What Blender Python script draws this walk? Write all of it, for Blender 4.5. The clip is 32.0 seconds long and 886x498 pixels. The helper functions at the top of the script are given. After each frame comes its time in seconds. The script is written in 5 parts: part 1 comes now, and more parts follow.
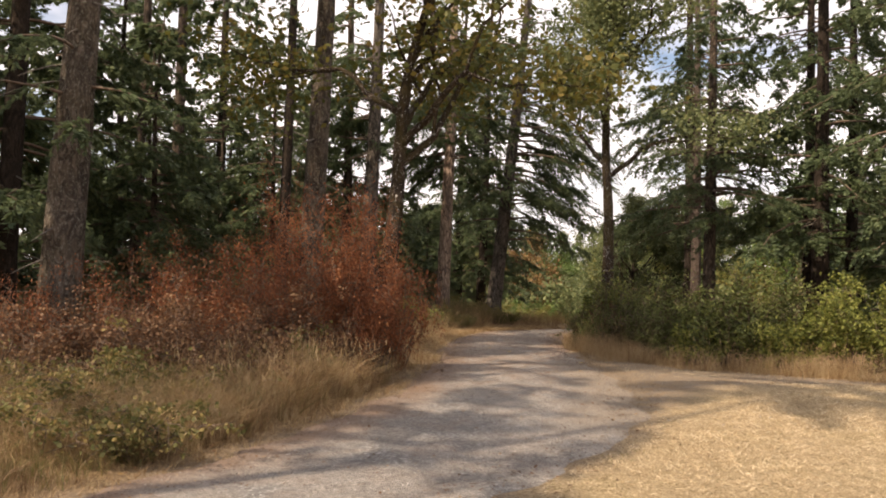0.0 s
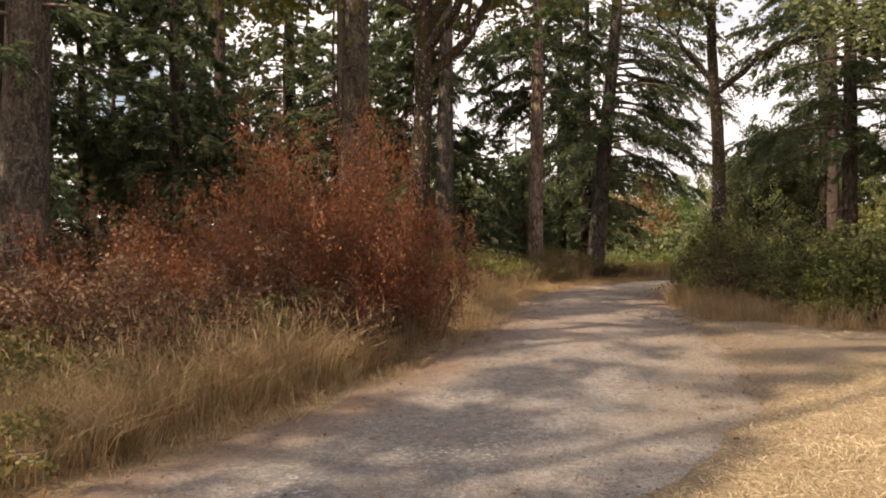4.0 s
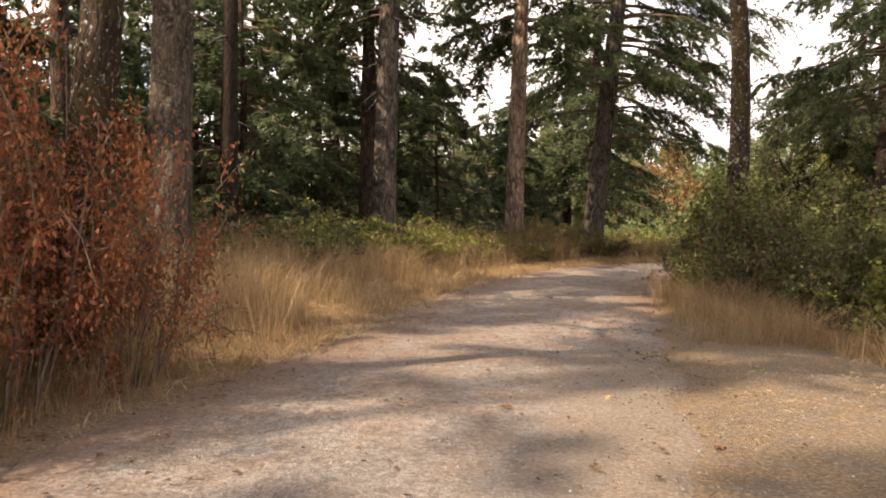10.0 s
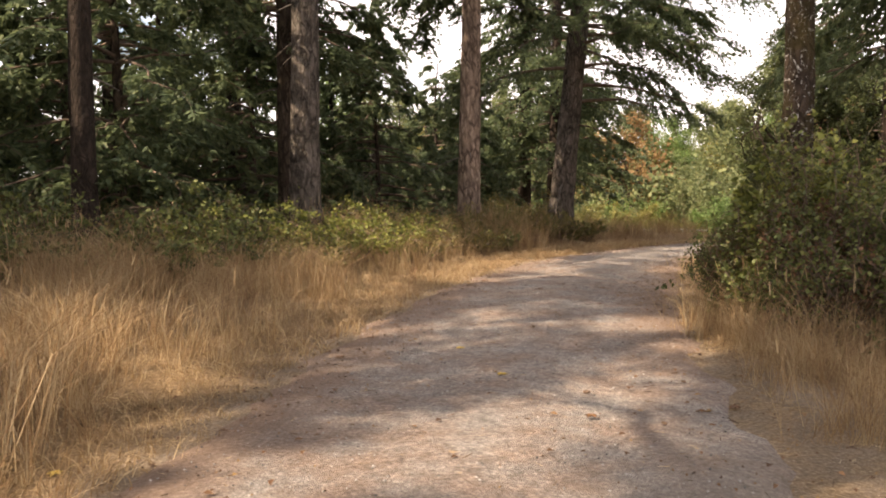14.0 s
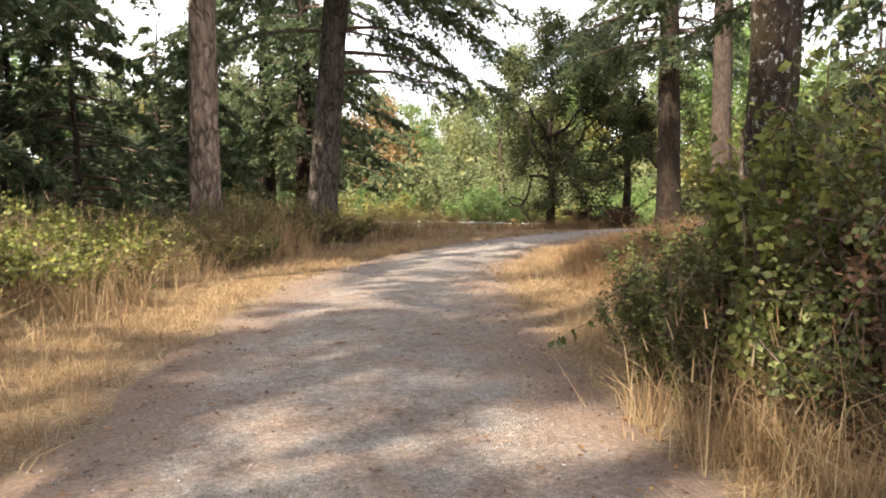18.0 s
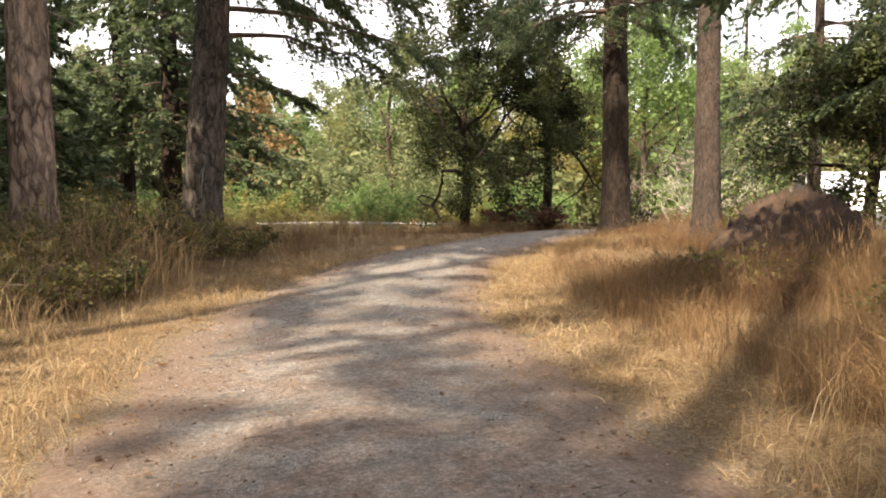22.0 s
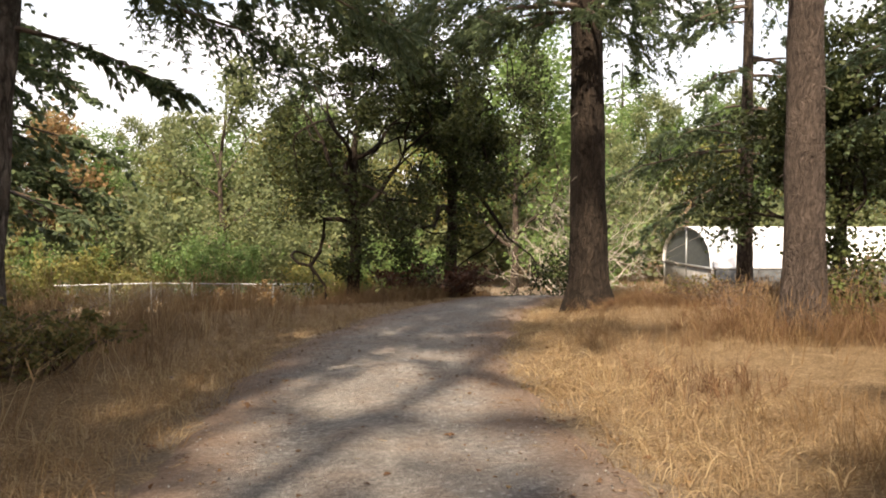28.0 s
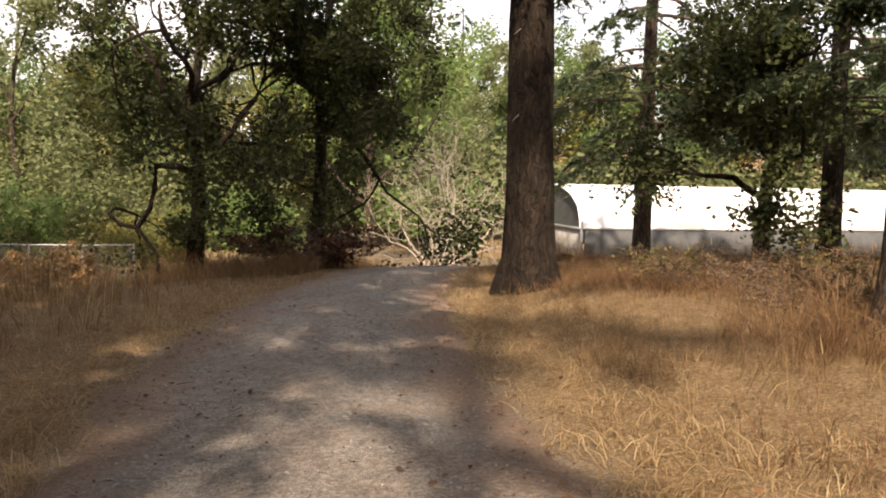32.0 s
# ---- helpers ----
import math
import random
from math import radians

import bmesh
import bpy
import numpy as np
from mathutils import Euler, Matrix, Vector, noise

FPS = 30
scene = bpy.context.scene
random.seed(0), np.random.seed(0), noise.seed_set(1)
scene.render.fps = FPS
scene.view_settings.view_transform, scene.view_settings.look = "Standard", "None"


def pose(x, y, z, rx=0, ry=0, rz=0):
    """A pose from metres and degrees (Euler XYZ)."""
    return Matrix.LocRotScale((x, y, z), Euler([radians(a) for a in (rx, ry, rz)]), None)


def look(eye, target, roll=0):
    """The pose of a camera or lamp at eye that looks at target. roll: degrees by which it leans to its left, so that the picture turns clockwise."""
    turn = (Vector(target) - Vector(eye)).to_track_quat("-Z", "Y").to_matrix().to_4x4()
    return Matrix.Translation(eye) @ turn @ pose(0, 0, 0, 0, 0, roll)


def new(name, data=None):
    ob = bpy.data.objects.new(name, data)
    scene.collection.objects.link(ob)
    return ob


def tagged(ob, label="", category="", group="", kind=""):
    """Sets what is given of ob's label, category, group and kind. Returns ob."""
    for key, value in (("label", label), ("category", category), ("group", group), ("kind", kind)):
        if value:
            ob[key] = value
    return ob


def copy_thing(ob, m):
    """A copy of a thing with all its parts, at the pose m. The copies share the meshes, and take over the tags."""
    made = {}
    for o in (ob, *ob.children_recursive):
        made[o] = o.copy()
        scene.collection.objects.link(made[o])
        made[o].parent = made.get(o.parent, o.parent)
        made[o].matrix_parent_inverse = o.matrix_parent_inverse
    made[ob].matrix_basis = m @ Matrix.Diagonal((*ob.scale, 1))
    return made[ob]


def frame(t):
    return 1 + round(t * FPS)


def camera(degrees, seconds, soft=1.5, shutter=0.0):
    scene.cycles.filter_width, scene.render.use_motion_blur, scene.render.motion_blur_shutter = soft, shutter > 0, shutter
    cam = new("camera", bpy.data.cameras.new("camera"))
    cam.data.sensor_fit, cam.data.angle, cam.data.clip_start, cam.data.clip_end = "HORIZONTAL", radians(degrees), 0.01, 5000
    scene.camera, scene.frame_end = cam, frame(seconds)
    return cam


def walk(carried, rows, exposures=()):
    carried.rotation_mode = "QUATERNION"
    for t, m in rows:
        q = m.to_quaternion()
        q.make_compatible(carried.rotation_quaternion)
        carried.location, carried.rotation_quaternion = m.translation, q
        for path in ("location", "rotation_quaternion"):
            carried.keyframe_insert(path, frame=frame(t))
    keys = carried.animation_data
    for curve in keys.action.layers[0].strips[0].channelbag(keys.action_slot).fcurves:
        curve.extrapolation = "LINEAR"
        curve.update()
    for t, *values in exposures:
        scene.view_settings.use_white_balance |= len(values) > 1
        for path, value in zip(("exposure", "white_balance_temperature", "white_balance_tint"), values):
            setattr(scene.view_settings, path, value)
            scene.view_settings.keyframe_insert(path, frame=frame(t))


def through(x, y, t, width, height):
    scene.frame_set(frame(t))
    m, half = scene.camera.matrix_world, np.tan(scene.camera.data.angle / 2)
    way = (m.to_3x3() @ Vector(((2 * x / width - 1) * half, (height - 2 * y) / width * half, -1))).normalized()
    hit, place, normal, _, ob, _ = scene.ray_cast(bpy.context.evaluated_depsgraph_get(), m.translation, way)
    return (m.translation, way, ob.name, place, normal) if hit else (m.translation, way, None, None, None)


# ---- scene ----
cam = camera(56.9, 32.0, soft=1.9)


def heading(x, y, z, yaw, pitch, roll):
    """The camera's pose from its place, its turn to the left, its tilt upwards and its lean."""
    a, b = radians(yaw), radians(pitch)
    ahead = Vector((-math.sin(a) * math.cos(b), math.cos(a) * math.cos(b), math.sin(b)))
    return look((x, y, z), Vector((x, y, z)) + ahead, roll)


# seconds, x, y, z, yaw, pitch, roll
PATH = [
    (0, 0.000, 0.000, 1.630, 0.00, 2.76, 2.02),
    (0.5, 0.093, 0.476, 1.593, 1.50, -0.53, 1.20),
    (1, 0.243, 0.938, 1.549, 0.16, -2.70, 1.00),
    (1.5, 0.341, 1.421, 1.530, -2.12, -1.30, 1.93),
    (2, 0.516, 1.894, 1.533, -1.08, -0.48, 1.86),
    (2.5, 0.664, 2.337, 1.513, 2.18, 0.35, 1.44),
    (4.5, 1.251, 3.950, 1.529, 8.78, -0.65, -0.34),
    (5, 1.337, 4.484, 1.507, 5.24, 0.63, -0.67),
    (5.5, 1.540, 5.003, 1.445, 1.33, 0.40, 0.34),
    (6, 1.754, 5.523, 1.431, 0.71, 2.05, 0.63),
    (6.5, 1.992, 6.021, 1.431, 2.83, 1.96, 1.10),
    (7, 2.160, 6.553, 1.416, 5.02, 0.13, 1.04),
    (7.5, 2.285, 7.078, 1.415, 7.81, 0.74, 0.47),
    (8, 2.406, 7.626, 1.426, 9.74, 1.19, 0.98),
    (8.5, 2.467, 8.211, 1.424, 8.48, -1.18, 1.48),
    (9, 2.535, 8.833, 1.427, 10.09, -2.34, 0.95),
    (9.5, 2.534, 9.429, 1.415, 9.82, -2.33, 0.58),
    (10, 2.617, 10.000, 1.421, 10.65, -2.55, 1.00),
    (10.5, 2.652, 10.533, 1.424, 9.38, -1.22, 0.62),
    (11, 2.713, 11.069, 1.437, 6.69, -1.36, 0.65),
    (11.5, 2.690, 11.628, 1.461, 8.38, -2.30, 0.78),
    (12, 2.625, 12.172, 1.498, 8.65, -2.75, 0.14),
    (12.5, 2.527, 12.730, 1.523, 10.83, -4.03, -1.44),
    (13, 2.348, 13.260, 1.536, 9.47, -4.09, -2.26),
    (13.5, 2.215, 13.806, 1.555, 8.62, -4.06, -0.68),
    (15.5, 1.730, 15.856, 1.513, 2.02, -5.53, -0.77),
    (16, 1.622, 16.452, 1.516, -1.15, -5.85, 0.09),
    (16.5, 1.576, 17.035, 1.508, -6.24, -6.06, -0.39),
    (17, 1.557, 17.631, 1.520, -7.92, -6.43, -0.35),
    (17.5, 1.528, 18.215, 1.530, -10.25, -5.51, -0.07),
    (18, 1.530, 18.789, 1.546, -11.11, -4.99, -0.39),
    (18.5, 1.440, 19.353, 1.540, -11.41, -6.12, -0.96),
    (19, 1.417, 19.900, 1.519, -12.49, -7.96, -0.67),
    (19.5, 1.344, 20.442, 1.501, -13.91, -8.44, -0.13),
    (20, 1.333, 20.975, 1.484, -16.18, -7.77, 0.49),
    (20.5, 1.321, 21.513, 1.497, -15.99, -6.99, 1.37),
    (21, 1.319, 22.010, 1.512, -17.61, -5.36, -0.25),
    (21.5, 1.364, 22.511, 1.529, -17.84, -5.73, 0.01),
    (22, 1.420, 23.045, 1.543, -20.28, -5.37, -0.50),
    (22.5, 1.523, 23.569, 1.558, -19.50, -3.03, -0.72),
    (23, 1.594, 24.077, 1.555, -19.57, 0.35, -0.48),
    (23.5, 1.671, 24.612, 1.540, -19.34, 0.71, 0.29),
    (24, 1.669, 25.126, 1.532, -19.22, 0.83, -0.23),
    (24.5, 1.670, 25.619, 1.517, -20.53, 0.07, 0.34),
    (25, 1.642, 26.180, 1.488, -19.03, -3.08, 0.38),
    (25.5, 1.651, 26.712, 1.454, -20.89, -5.57, 0.94),
    (26, 1.639, 27.241, 1.453, -24.43, -6.16, 0.95),
    (26.5, 1.639, 27.746, 1.453, -29.18, -5.30, -1.02),
    (28.5, 2.247, 29.874, 1.474, -33.75, -0.92, 0.37),
    (29, 2.446, 30.327, 1.488, -33.93, 0.13, 0.57),
    (29.5, 2.600, 30.811, 1.487, -36.29, 1.15, -0.34),
    (30, 2.753, 31.287, 1.477, -39.48, 0.27, -0.47),
    (30.5, 2.865, 31.753, 1.471, -39.42, -1.16, -0.37),
    (31, 3.067, 32.196, 1.453, -39.48, -1.44, 1.02),
    (31.5, 3.287, 32.705, 1.444, -41.63, -3.59, 1.78),
    (32, 3.486, 33.193, 1.439, -45.55, -4.82, 1.23),
]
walk(cam, [(t, heading(*row)) for t, *row in PATH], [(0, 0.55, 7600, 17), (6, 0.6, 8050, 19), (9, 0.95, 8100, 20), (13, 1.2, 7800, 19), (16, 1.42, 7600, 19), (18, 1.68, 6900, 13), (20, 1.58, 7000, 12), (23, 1.42, 7300, 14), (25, 1.4, 7300, 16), (26, 1.2, 7300, 17), (29, 0.95, 7300, 13), (30, 0.8, 7000, 14), (31, 0.76, 7100, 15), (32, 0.84, 7700, 18)])

# ---- light ----
SUN_AZ, SUN_EL = 231.0, 44.0  # degrees clockwise from +y, and above the horizon
world = bpy.data.worlds.new("sky")
scene.world = world
world.use_nodes = True
wt = world.node_tree
bg = wt.nodes["Background"]
sky = wt.nodes.new("ShaderNodeTexSky")
sky.sky_type, sky.sun_disc = "NISHITA", False
sky.sun_elevation, sky.sun_rotation = radians(SUN_EL), radians(SUN_AZ)
sky.air_density, sky.dust_density = 1.0, 2.0
co = wt.nodes.new("ShaderNodeTexCoord")
flat = wt.nodes.new("ShaderNodeMapping")
flat.inputs["Scale"].default_value = (1.6, 1.6, 4.5)
cloud = wt.nodes.new("ShaderNodeTexNoise")
cloud.inputs["Scale"].default_value, cloud.inputs["Detail"].default_value = 2.2, 6
ramp = wt.nodes.new("ShaderNodeValToRGB")
ramp.color_ramp.elements[0].position, ramp.color_ramp.elements[1].position = 0.32, 0.54
mix = wt.nodes.new("ShaderNodeMixRGB")
mix.inputs["Color2"].default_value = (7.3, 7.45, 8.1, 1)
for a, b in ((co.outputs["Generated"], flat.inputs["Vector"]), (flat.outputs["Vector"], cloud.inputs["Vector"]),
             (cloud.outputs["Fac"], ramp.inputs["Fac"]), (ramp.outputs["Color"], mix.inputs["Fac"]),
             (sky.outputs["Color"], mix.inputs["Color1"]), (mix.outputs["Color"], bg.inputs["Color"])):
    wt.links.new(a, b)
bg.inputs["Strength"].default_value = 0.13
sun = new("sun", bpy.data.lights.new("sun", "SUN"))
sun.data.energy, sun.data.angle, sun.data.color = 5.0, radians(0.9), (1.0, 0.9, 0.74)
sa, se = radians(SUN_AZ), radians(SUN_EL)
sun.matrix_world = look((0, 0, 60), Vector((0, 0, 60)) - Vector((math.sin(sa) * math.cos(se), math.cos(sa) * math.cos(se), math.sin(se))))


# ---- materials ----
def shader(name):
    m = bpy.data.materials.new(name)
    m.use_nodes = True
    t = m.node_tree
    return m, t, t.nodes["Principled BSDF"]


def node(t, kind, ins=(), operation="", use_clamp=False, feature="", attribute_name=""):
    n = t.nodes.new("ShaderNode" + kind)
    if operation:
        n.operation = operation
        if use_clamp:
            n.use_clamp = True
    if feature:
        n.feature = feature
    if attribute_name:
        n.attribute_name = attribute_name
    for k, v in dict(ins).items():
        if hasattr(v, "is_output"):
            t.links.new(v, n.inputs[k])
        else:
            n.inputs[k].default_value = v
    return n


def ramp_of(t, fac, stops):
    r = t.nodes.new("ShaderNodeValToRGB")
    e = r.color_ramp.elements
    while len(e) < len(stops):
        e.new(0.5)
    for one, (p, c) in zip(e, stops):
        one.position, one.color = p, (*c, 1)
    t.links.new(fac, r.inputs["Fac"])
    return r.outputs["Color"]


def blend(t, fac, a, b, how="MIX"):
    n = t.nodes.new("ShaderNodeMixRGB")
    n.blend_type = how
    for k, v in (("Fac", fac), ("Color1", a), ("Color2", b)):
        if hasattr(v, "is_output"):
            t.links.new(v, n.inputs[k])
        else:
            n.inputs[k].default_value = v if k == "Fac" else (*v, 1)
    return n.outputs["Color"]


def noise_of(t, scale, detail=4, rough=0.6, stretch=None, vec=None):
    v = vec or node(t, "NewGeometry").outputs["Position"]
    if stretch:
        v = node(t, "Mapping", {"Vector": v, "Scale": stretch}).outputs["Vector"]
    return node(t, "TexNoise", {"Vector": v, "Scale": scale, "Detail": detail, "Roughness": rough}).outputs["Fac"]


def bumped(t, b, height, strength, dist):
    t.links.new(node(t, "Bump", {"Height": height, "Strength": strength, "Distance": dist}).outputs["Normal"], b.inputs["Normal"])


def leaf_mat(name, stops, through=0.35, rough=0.55, patch=0.5, grain=0.9):
    """Leaves or needles: a colour from each leaf's own chance and from broad patches, with light through them."""
    m, t, b = shader(name)
    geo = node(t, "NewGeometry")
    chance = geo.outputs["Random Per Island"]
    broad = noise_of(t, grain, 2)
    f = node(t, "Math", {0: chance, 1: 1 - patch}, operation="MULTIPLY").outputs[0]
    g = node(t, "Math", {0: broad, 1: patch}, operation="MULTIPLY").outputs[0]
    fac = node(t, "Math", {0: f, 1: g}, operation="ADD").outputs[0]
    c = ramp_of(t, fac, stops)
    t.links.new(c, b.inputs["Base Color"])
    b.inputs["Roughness"].default_value = rough
    b.inputs["Specular IOR Level"].default_value = 0.25
    tr = node(t, "BsdfTranslucent", {"Color": c})
    ms = node(t, "MixShader", {0: through, 1: b.outputs[0], 2: tr.outputs[0]})
    t.links.new(ms.outputs[0], t.nodes["Material Output"].inputs["Surface"])
    return m


def bark_mat(name, dark, light, tint, moss=0.0, scale=9.0, lichen=0.0, crisp=0.2, plates=0.95, flecks=(0.36, 0.36, 0.31)):
    m, t, b = shader(name)
    pos = node(t, "TexCoord").outputs["Object"]
    sway = node(t, "TexNoise", {"Vector": pos, "Scale": 2.6, "Detail": 3.0}).outputs["Color"]
    pos = node(t, "VectorMath", {0: pos, 1: node(t, "VectorMath", {0: sway, "Scale": 0.26}, operation="SCALE").outputs[0]}, operation="ADD").outputs[0]
    furrow = noise_of(t, scale, 6, 0.7, (1, 1, 0.2), pos)
    plate = node(t, "TexVoronoi", {"Vector": node(t, "Mapping", {"Vector": pos, "Scale": (1, 1, 0.26)}).outputs[0], "Scale": scale * 1.05}, feature="DISTANCE_TO_EDGE").outputs["Distance"]
    c = ramp_of(t, furrow, [(0.3, dark), (0.52, tint), (0.72, light)])
    broken = ramp_of(t, noise_of(t, 5.0, 3, 0.6, (1, 1, 0.5), pos), [(0.36, (0.25,) * 3), (0.58, (1, 1, 1))])
    cracks = blend(t, 1.0, ramp_of(t, plate, [(0.0, (plates,) * 3), (0.06, (plates * 0.85,) * 3), (0.2, (0, 0, 0))]), broken, "MULTIPLY")
    c = blend(t, cracks, c, dark)
    c = blend(t, 0.6, c, ramp_of(t, noise_of(t, 1.3, 3, 0.6, None, pos), [(0.3, (0.55, 0.55, 0.55)), (0.7, (1.15, 1.12, 1.08))]), "MULTIPLY")
    if lichen:
        spots = ramp_of(t, noise_of(t, 26, 6, 0.75, (1, 1, 0.6), pos), [(0.72 - crisp * 1.0 if crisp > 0.1 else 0.58, (0, 0, 0)), (0.72 if crisp > 0.1 else 0.62, (lichen,) * 3)])
        c = blend(t, spots, c, flecks)
    if moss:
        mossy = ramp_of(t, noise_of(t, 2.6, 5, 0.7, None, pos), [(0.42, (0, 0, 0)), (0.6, (moss,) * 3)])
        c = blend(t, mossy, c, (0.05, 0.04, 0.012))
    t.links.new(c, b.inputs["Base Color"])
    b.inputs["Roughness"].default_value = 0.95
    b.inputs["Specular IOR Level"].default_value = 0.15
    h = node(t, "Math", {0: furrow, 1: node(t, "Math", {0: plate, 1: 0.2}, operation="MINIMUM").outputs[0]}, operation="ADD").outputs[0]
    bumped(t, b, h, 1.0, 0.08)
    return m


def plain_mat(name, a, b_, scale=6.0, rough=0.8, metal=0.0, relief=0.0):
    m, t, b = shader(name)
    n = noise_of(t, scale, 4)
    t.links.new(ramp_of(t, n, [(0.3, a), (0.7, b_)]), b.inputs["Base Color"])
    b.inputs["Roughness"].default_value, b.inputs["Metallic"].default_value = rough, metal
    if relief:
        bumped(t, b, noise_of(t, scale * 6, 4), 0.6, relief)
    return m


def ground_mat():
    """Dry ground: straw thatch, packed brown dirt and pale mown lawn, by where each lies."""
    m, t, b = shader("dry_ground")
    lawn = node(t, "Attribute", attribute_name="lawn").outputs["Fac"]
    dirt = node(t, "Attribute", attribute_name="dirt").outputs["Fac"]
    fine, mid, wide = noise_of(t, 38, 5, 0.75), noise_of(t, 4.5, 4), noise_of(t, 0.7, 3)
    straw = ramp_of(t, fine, [(0.3, (0.14, 0.09, 0.05)), (0.5, (0.3, 0.215, 0.13)), (0.7, (0.5, 0.385, 0.25))])
    straw = blend(t, 0.7, straw, ramp_of(t, mid, [(0.3, (0.6, 0.55, 0.5)), (0.7, (1.1, 1.1, 1.1))]), "MULTIPLY")
    pale = ramp_of(t, fine, [(0.3, (0.13, 0.095, 0.055)), (0.5, (0.4, 0.31, 0.2)), (0.7, (0.68, 0.57, 0.41))])
    pale = blend(t, 0.6, pale, ramp_of(t, mid, [(0.35, (0.7, 0.68, 0.62)), (0.65, (1.1, 1.1, 1.1))]), "MULTIPLY")
    tuft = noise_of(t, 24, 5, 0.75)
    pale = blend(t, 0.7, pale, ramp_of(t, tuft, [(0.34, (0.3, 0.28, 0.2)), (0.44, (0.86, 0.84, 0.78)), (0.6, (1.2, 1.18, 1.12))]), "MULTIPLY")
    straw = blend(t, 0.6, straw, ramp_of(t, tuft, [(0.3, (0.35, 0.31, 0.27)), (0.6, (1.2, 1.18, 1.12))]), "MULTIPLY")
    pale = blend(t, ramp_of(t, wide, [(0.5, (0, 0, 0)), (0.75, (0.15,) * 3)]), pale, (0.3, 0.27, 0.1))
    soil = ramp_of(t, fine, [(0.3, (0.13, 0.108, 0.088)), (0.55, (0.27, 0.226, 0.182)), (0.75, (0.52, 0.455, 0.37))])
    soil = blend(t, ramp_of(t, mid, [(0.38, (0, 0, 0)), (0.6, (0.65,) * 3)]), soil, straw)
    edge = node(t, "Math", {0: dirt, 1: node(t, "Math", {0: node(t, "Math", {0: mid, 1: 0.5}, operation="SUBTRACT").outputs[0], 1: 0.9}, operation="MULTIPLY").outputs[0]}, operation="ADD", use_clamp=True).outputs[0]
    c = blend(t, edge, straw, soil)
    c = blend(t, lawn, c, pale)
    t.links.new(c, b.inputs["Base Color"])
    b.inputs["Roughness"].default_value = 0.95
    b.inputs["Specular IOR Level"].default_value = 0.1
    bumped(t, b, fine, 1.0, 0.05)
    return m


def road_mat():
    """Crushed gravel worn into pale wheel tracks, with brown earth and needles along its edges."""
    m, t, b = shader("gravel_road")
    edge = node(t, "Attribute", attribute_name="edge").outputs["Fac"]
    earth = node(t, "Attribute", attribute_name="earth").outputs["Fac"]
    fine, grit, coarse = noise_of(t, 95, 4, 0.8), noise_of(t, 34, 5, 0.75), noise_of(t, 11, 5, 0.7)
    mid, wide = noise_of(t, 2.4, 4), noise_of(t, 0.55, 3)
    pos = node(t, "NewGeometry").outputs["Position"]
    stones = node(t, "TexVoronoi", {"Vector": pos, "Scale": 42.0})
    grey = ramp_of(t, fine, [(0.3, (0.09, 0.086, 0.085)), (0.48, (0.27, 0.258, 0.248)), (0.68, (0.62, 0.595, 0.56))])
    grey = blend(t, 0.75, grey, ramp_of(t, grit, [(0.3, (0.38, 0.38, 0.38)), (0.7, (1.4, 1.39, 1.37))]), "MULTIPLY")
    spots = ramp_of(t, stones.outputs["Distance"], [(0.15, (1, 1, 1)), (0.32, (0, 0, 0))])
    pick = ramp_of(t, stones.outputs["Color"], [(0.6, (0, 0, 0)), (0.66, (0.85,) * 3)])
    grey = blend(t, blend(t, 1.0, spots, pick, "MULTIPLY"), grey, (0.56, 0.54, 0.51))
    lumps = node(t, "TexVoronoi", {"Vector": pos, "Scale": 24.0})
    loose = blend(t, ramp_of(t, lumps.outputs["Distance"], [(0.25, (0, 0, 0)), (0.55, (0.8,) * 3)]), ramp_of(t, lumps.outputs["Color"], [(0.2, (0.13, 0.135, 0.145)), (0.6, (0.33, 0.335, 0.345)), (0.9, (0.68, 0.67, 0.65))]), (0.09, 0.088, 0.088))
    heaps = ramp_of(t, noise_of(t, 0.8, 4, 0.65), [(0.5, (0, 0, 0)), (0.64, (0.75,) * 3)])
    brown = ramp_of(t, grit, [(0.3, (0.1, 0.068, 0.052)), (0.55, (0.3, 0.222, 0.178)), (0.78, (0.62, 0.49, 0.395))])
    c = blend(t, node(t, "Math", {0: earth, 1: ramp_of(t, mid, [(0.36, (0.12,) * 3), (0.64, (1.0,) * 3)])}, operation="MULTIPLY").outputs[0], grey, brown)
    c = blend(t, 0.8, c, ramp_of(t, coarse, [(0.3, (0.55, 0.54, 0.54)), (0.7, (1.3, 1.28, 1.25))]), "MULTIPLY")
    c = blend(t, 0.7, c, ramp_of(t, wide, [(0.3, (0.75, 0.74, 0.73)), (0.7, (1.12, 1.1, 1.07))]), "MULTIPLY")
    c = blend(t, node(t, "Math", {0: heaps, 1: node(t, "Math", {0: 1.0, 1: earth}, operation="SUBTRACT").outputs[0]}, operation="MULTIPLY").outputs[0], c, loose)
    soil = ramp_of(t, noise_of(t, 38, 5, 0.75), [(0.3, (0.13, 0.108, 0.088)), (0.55, (0.27, 0.226, 0.182)), (0.75, (0.52, 0.455, 0.37))])
    aside = node(t, "Attribute", attribute_name="soil").outputs["Fac"]
    c = blend(t, node(t, "Math", {0: node(t, "Math", {0: mid, 1: 0.5}, operation="SUBTRACT").outputs[0], 1: aside}, operation="ADD", use_clamp=True).outputs[0], c, soil)
    worn = node(t, "Math", {0: edge, 1: node(t, "Math", {0: mid, 1: 0.5}, operation="SUBTRACT").outputs[0]}, operation="ADD", use_clamp=True).outputs[0]
    c = blend(t, worn, c, blend(t, 0.5, brown, (0.17, 0.115, 0.08)))
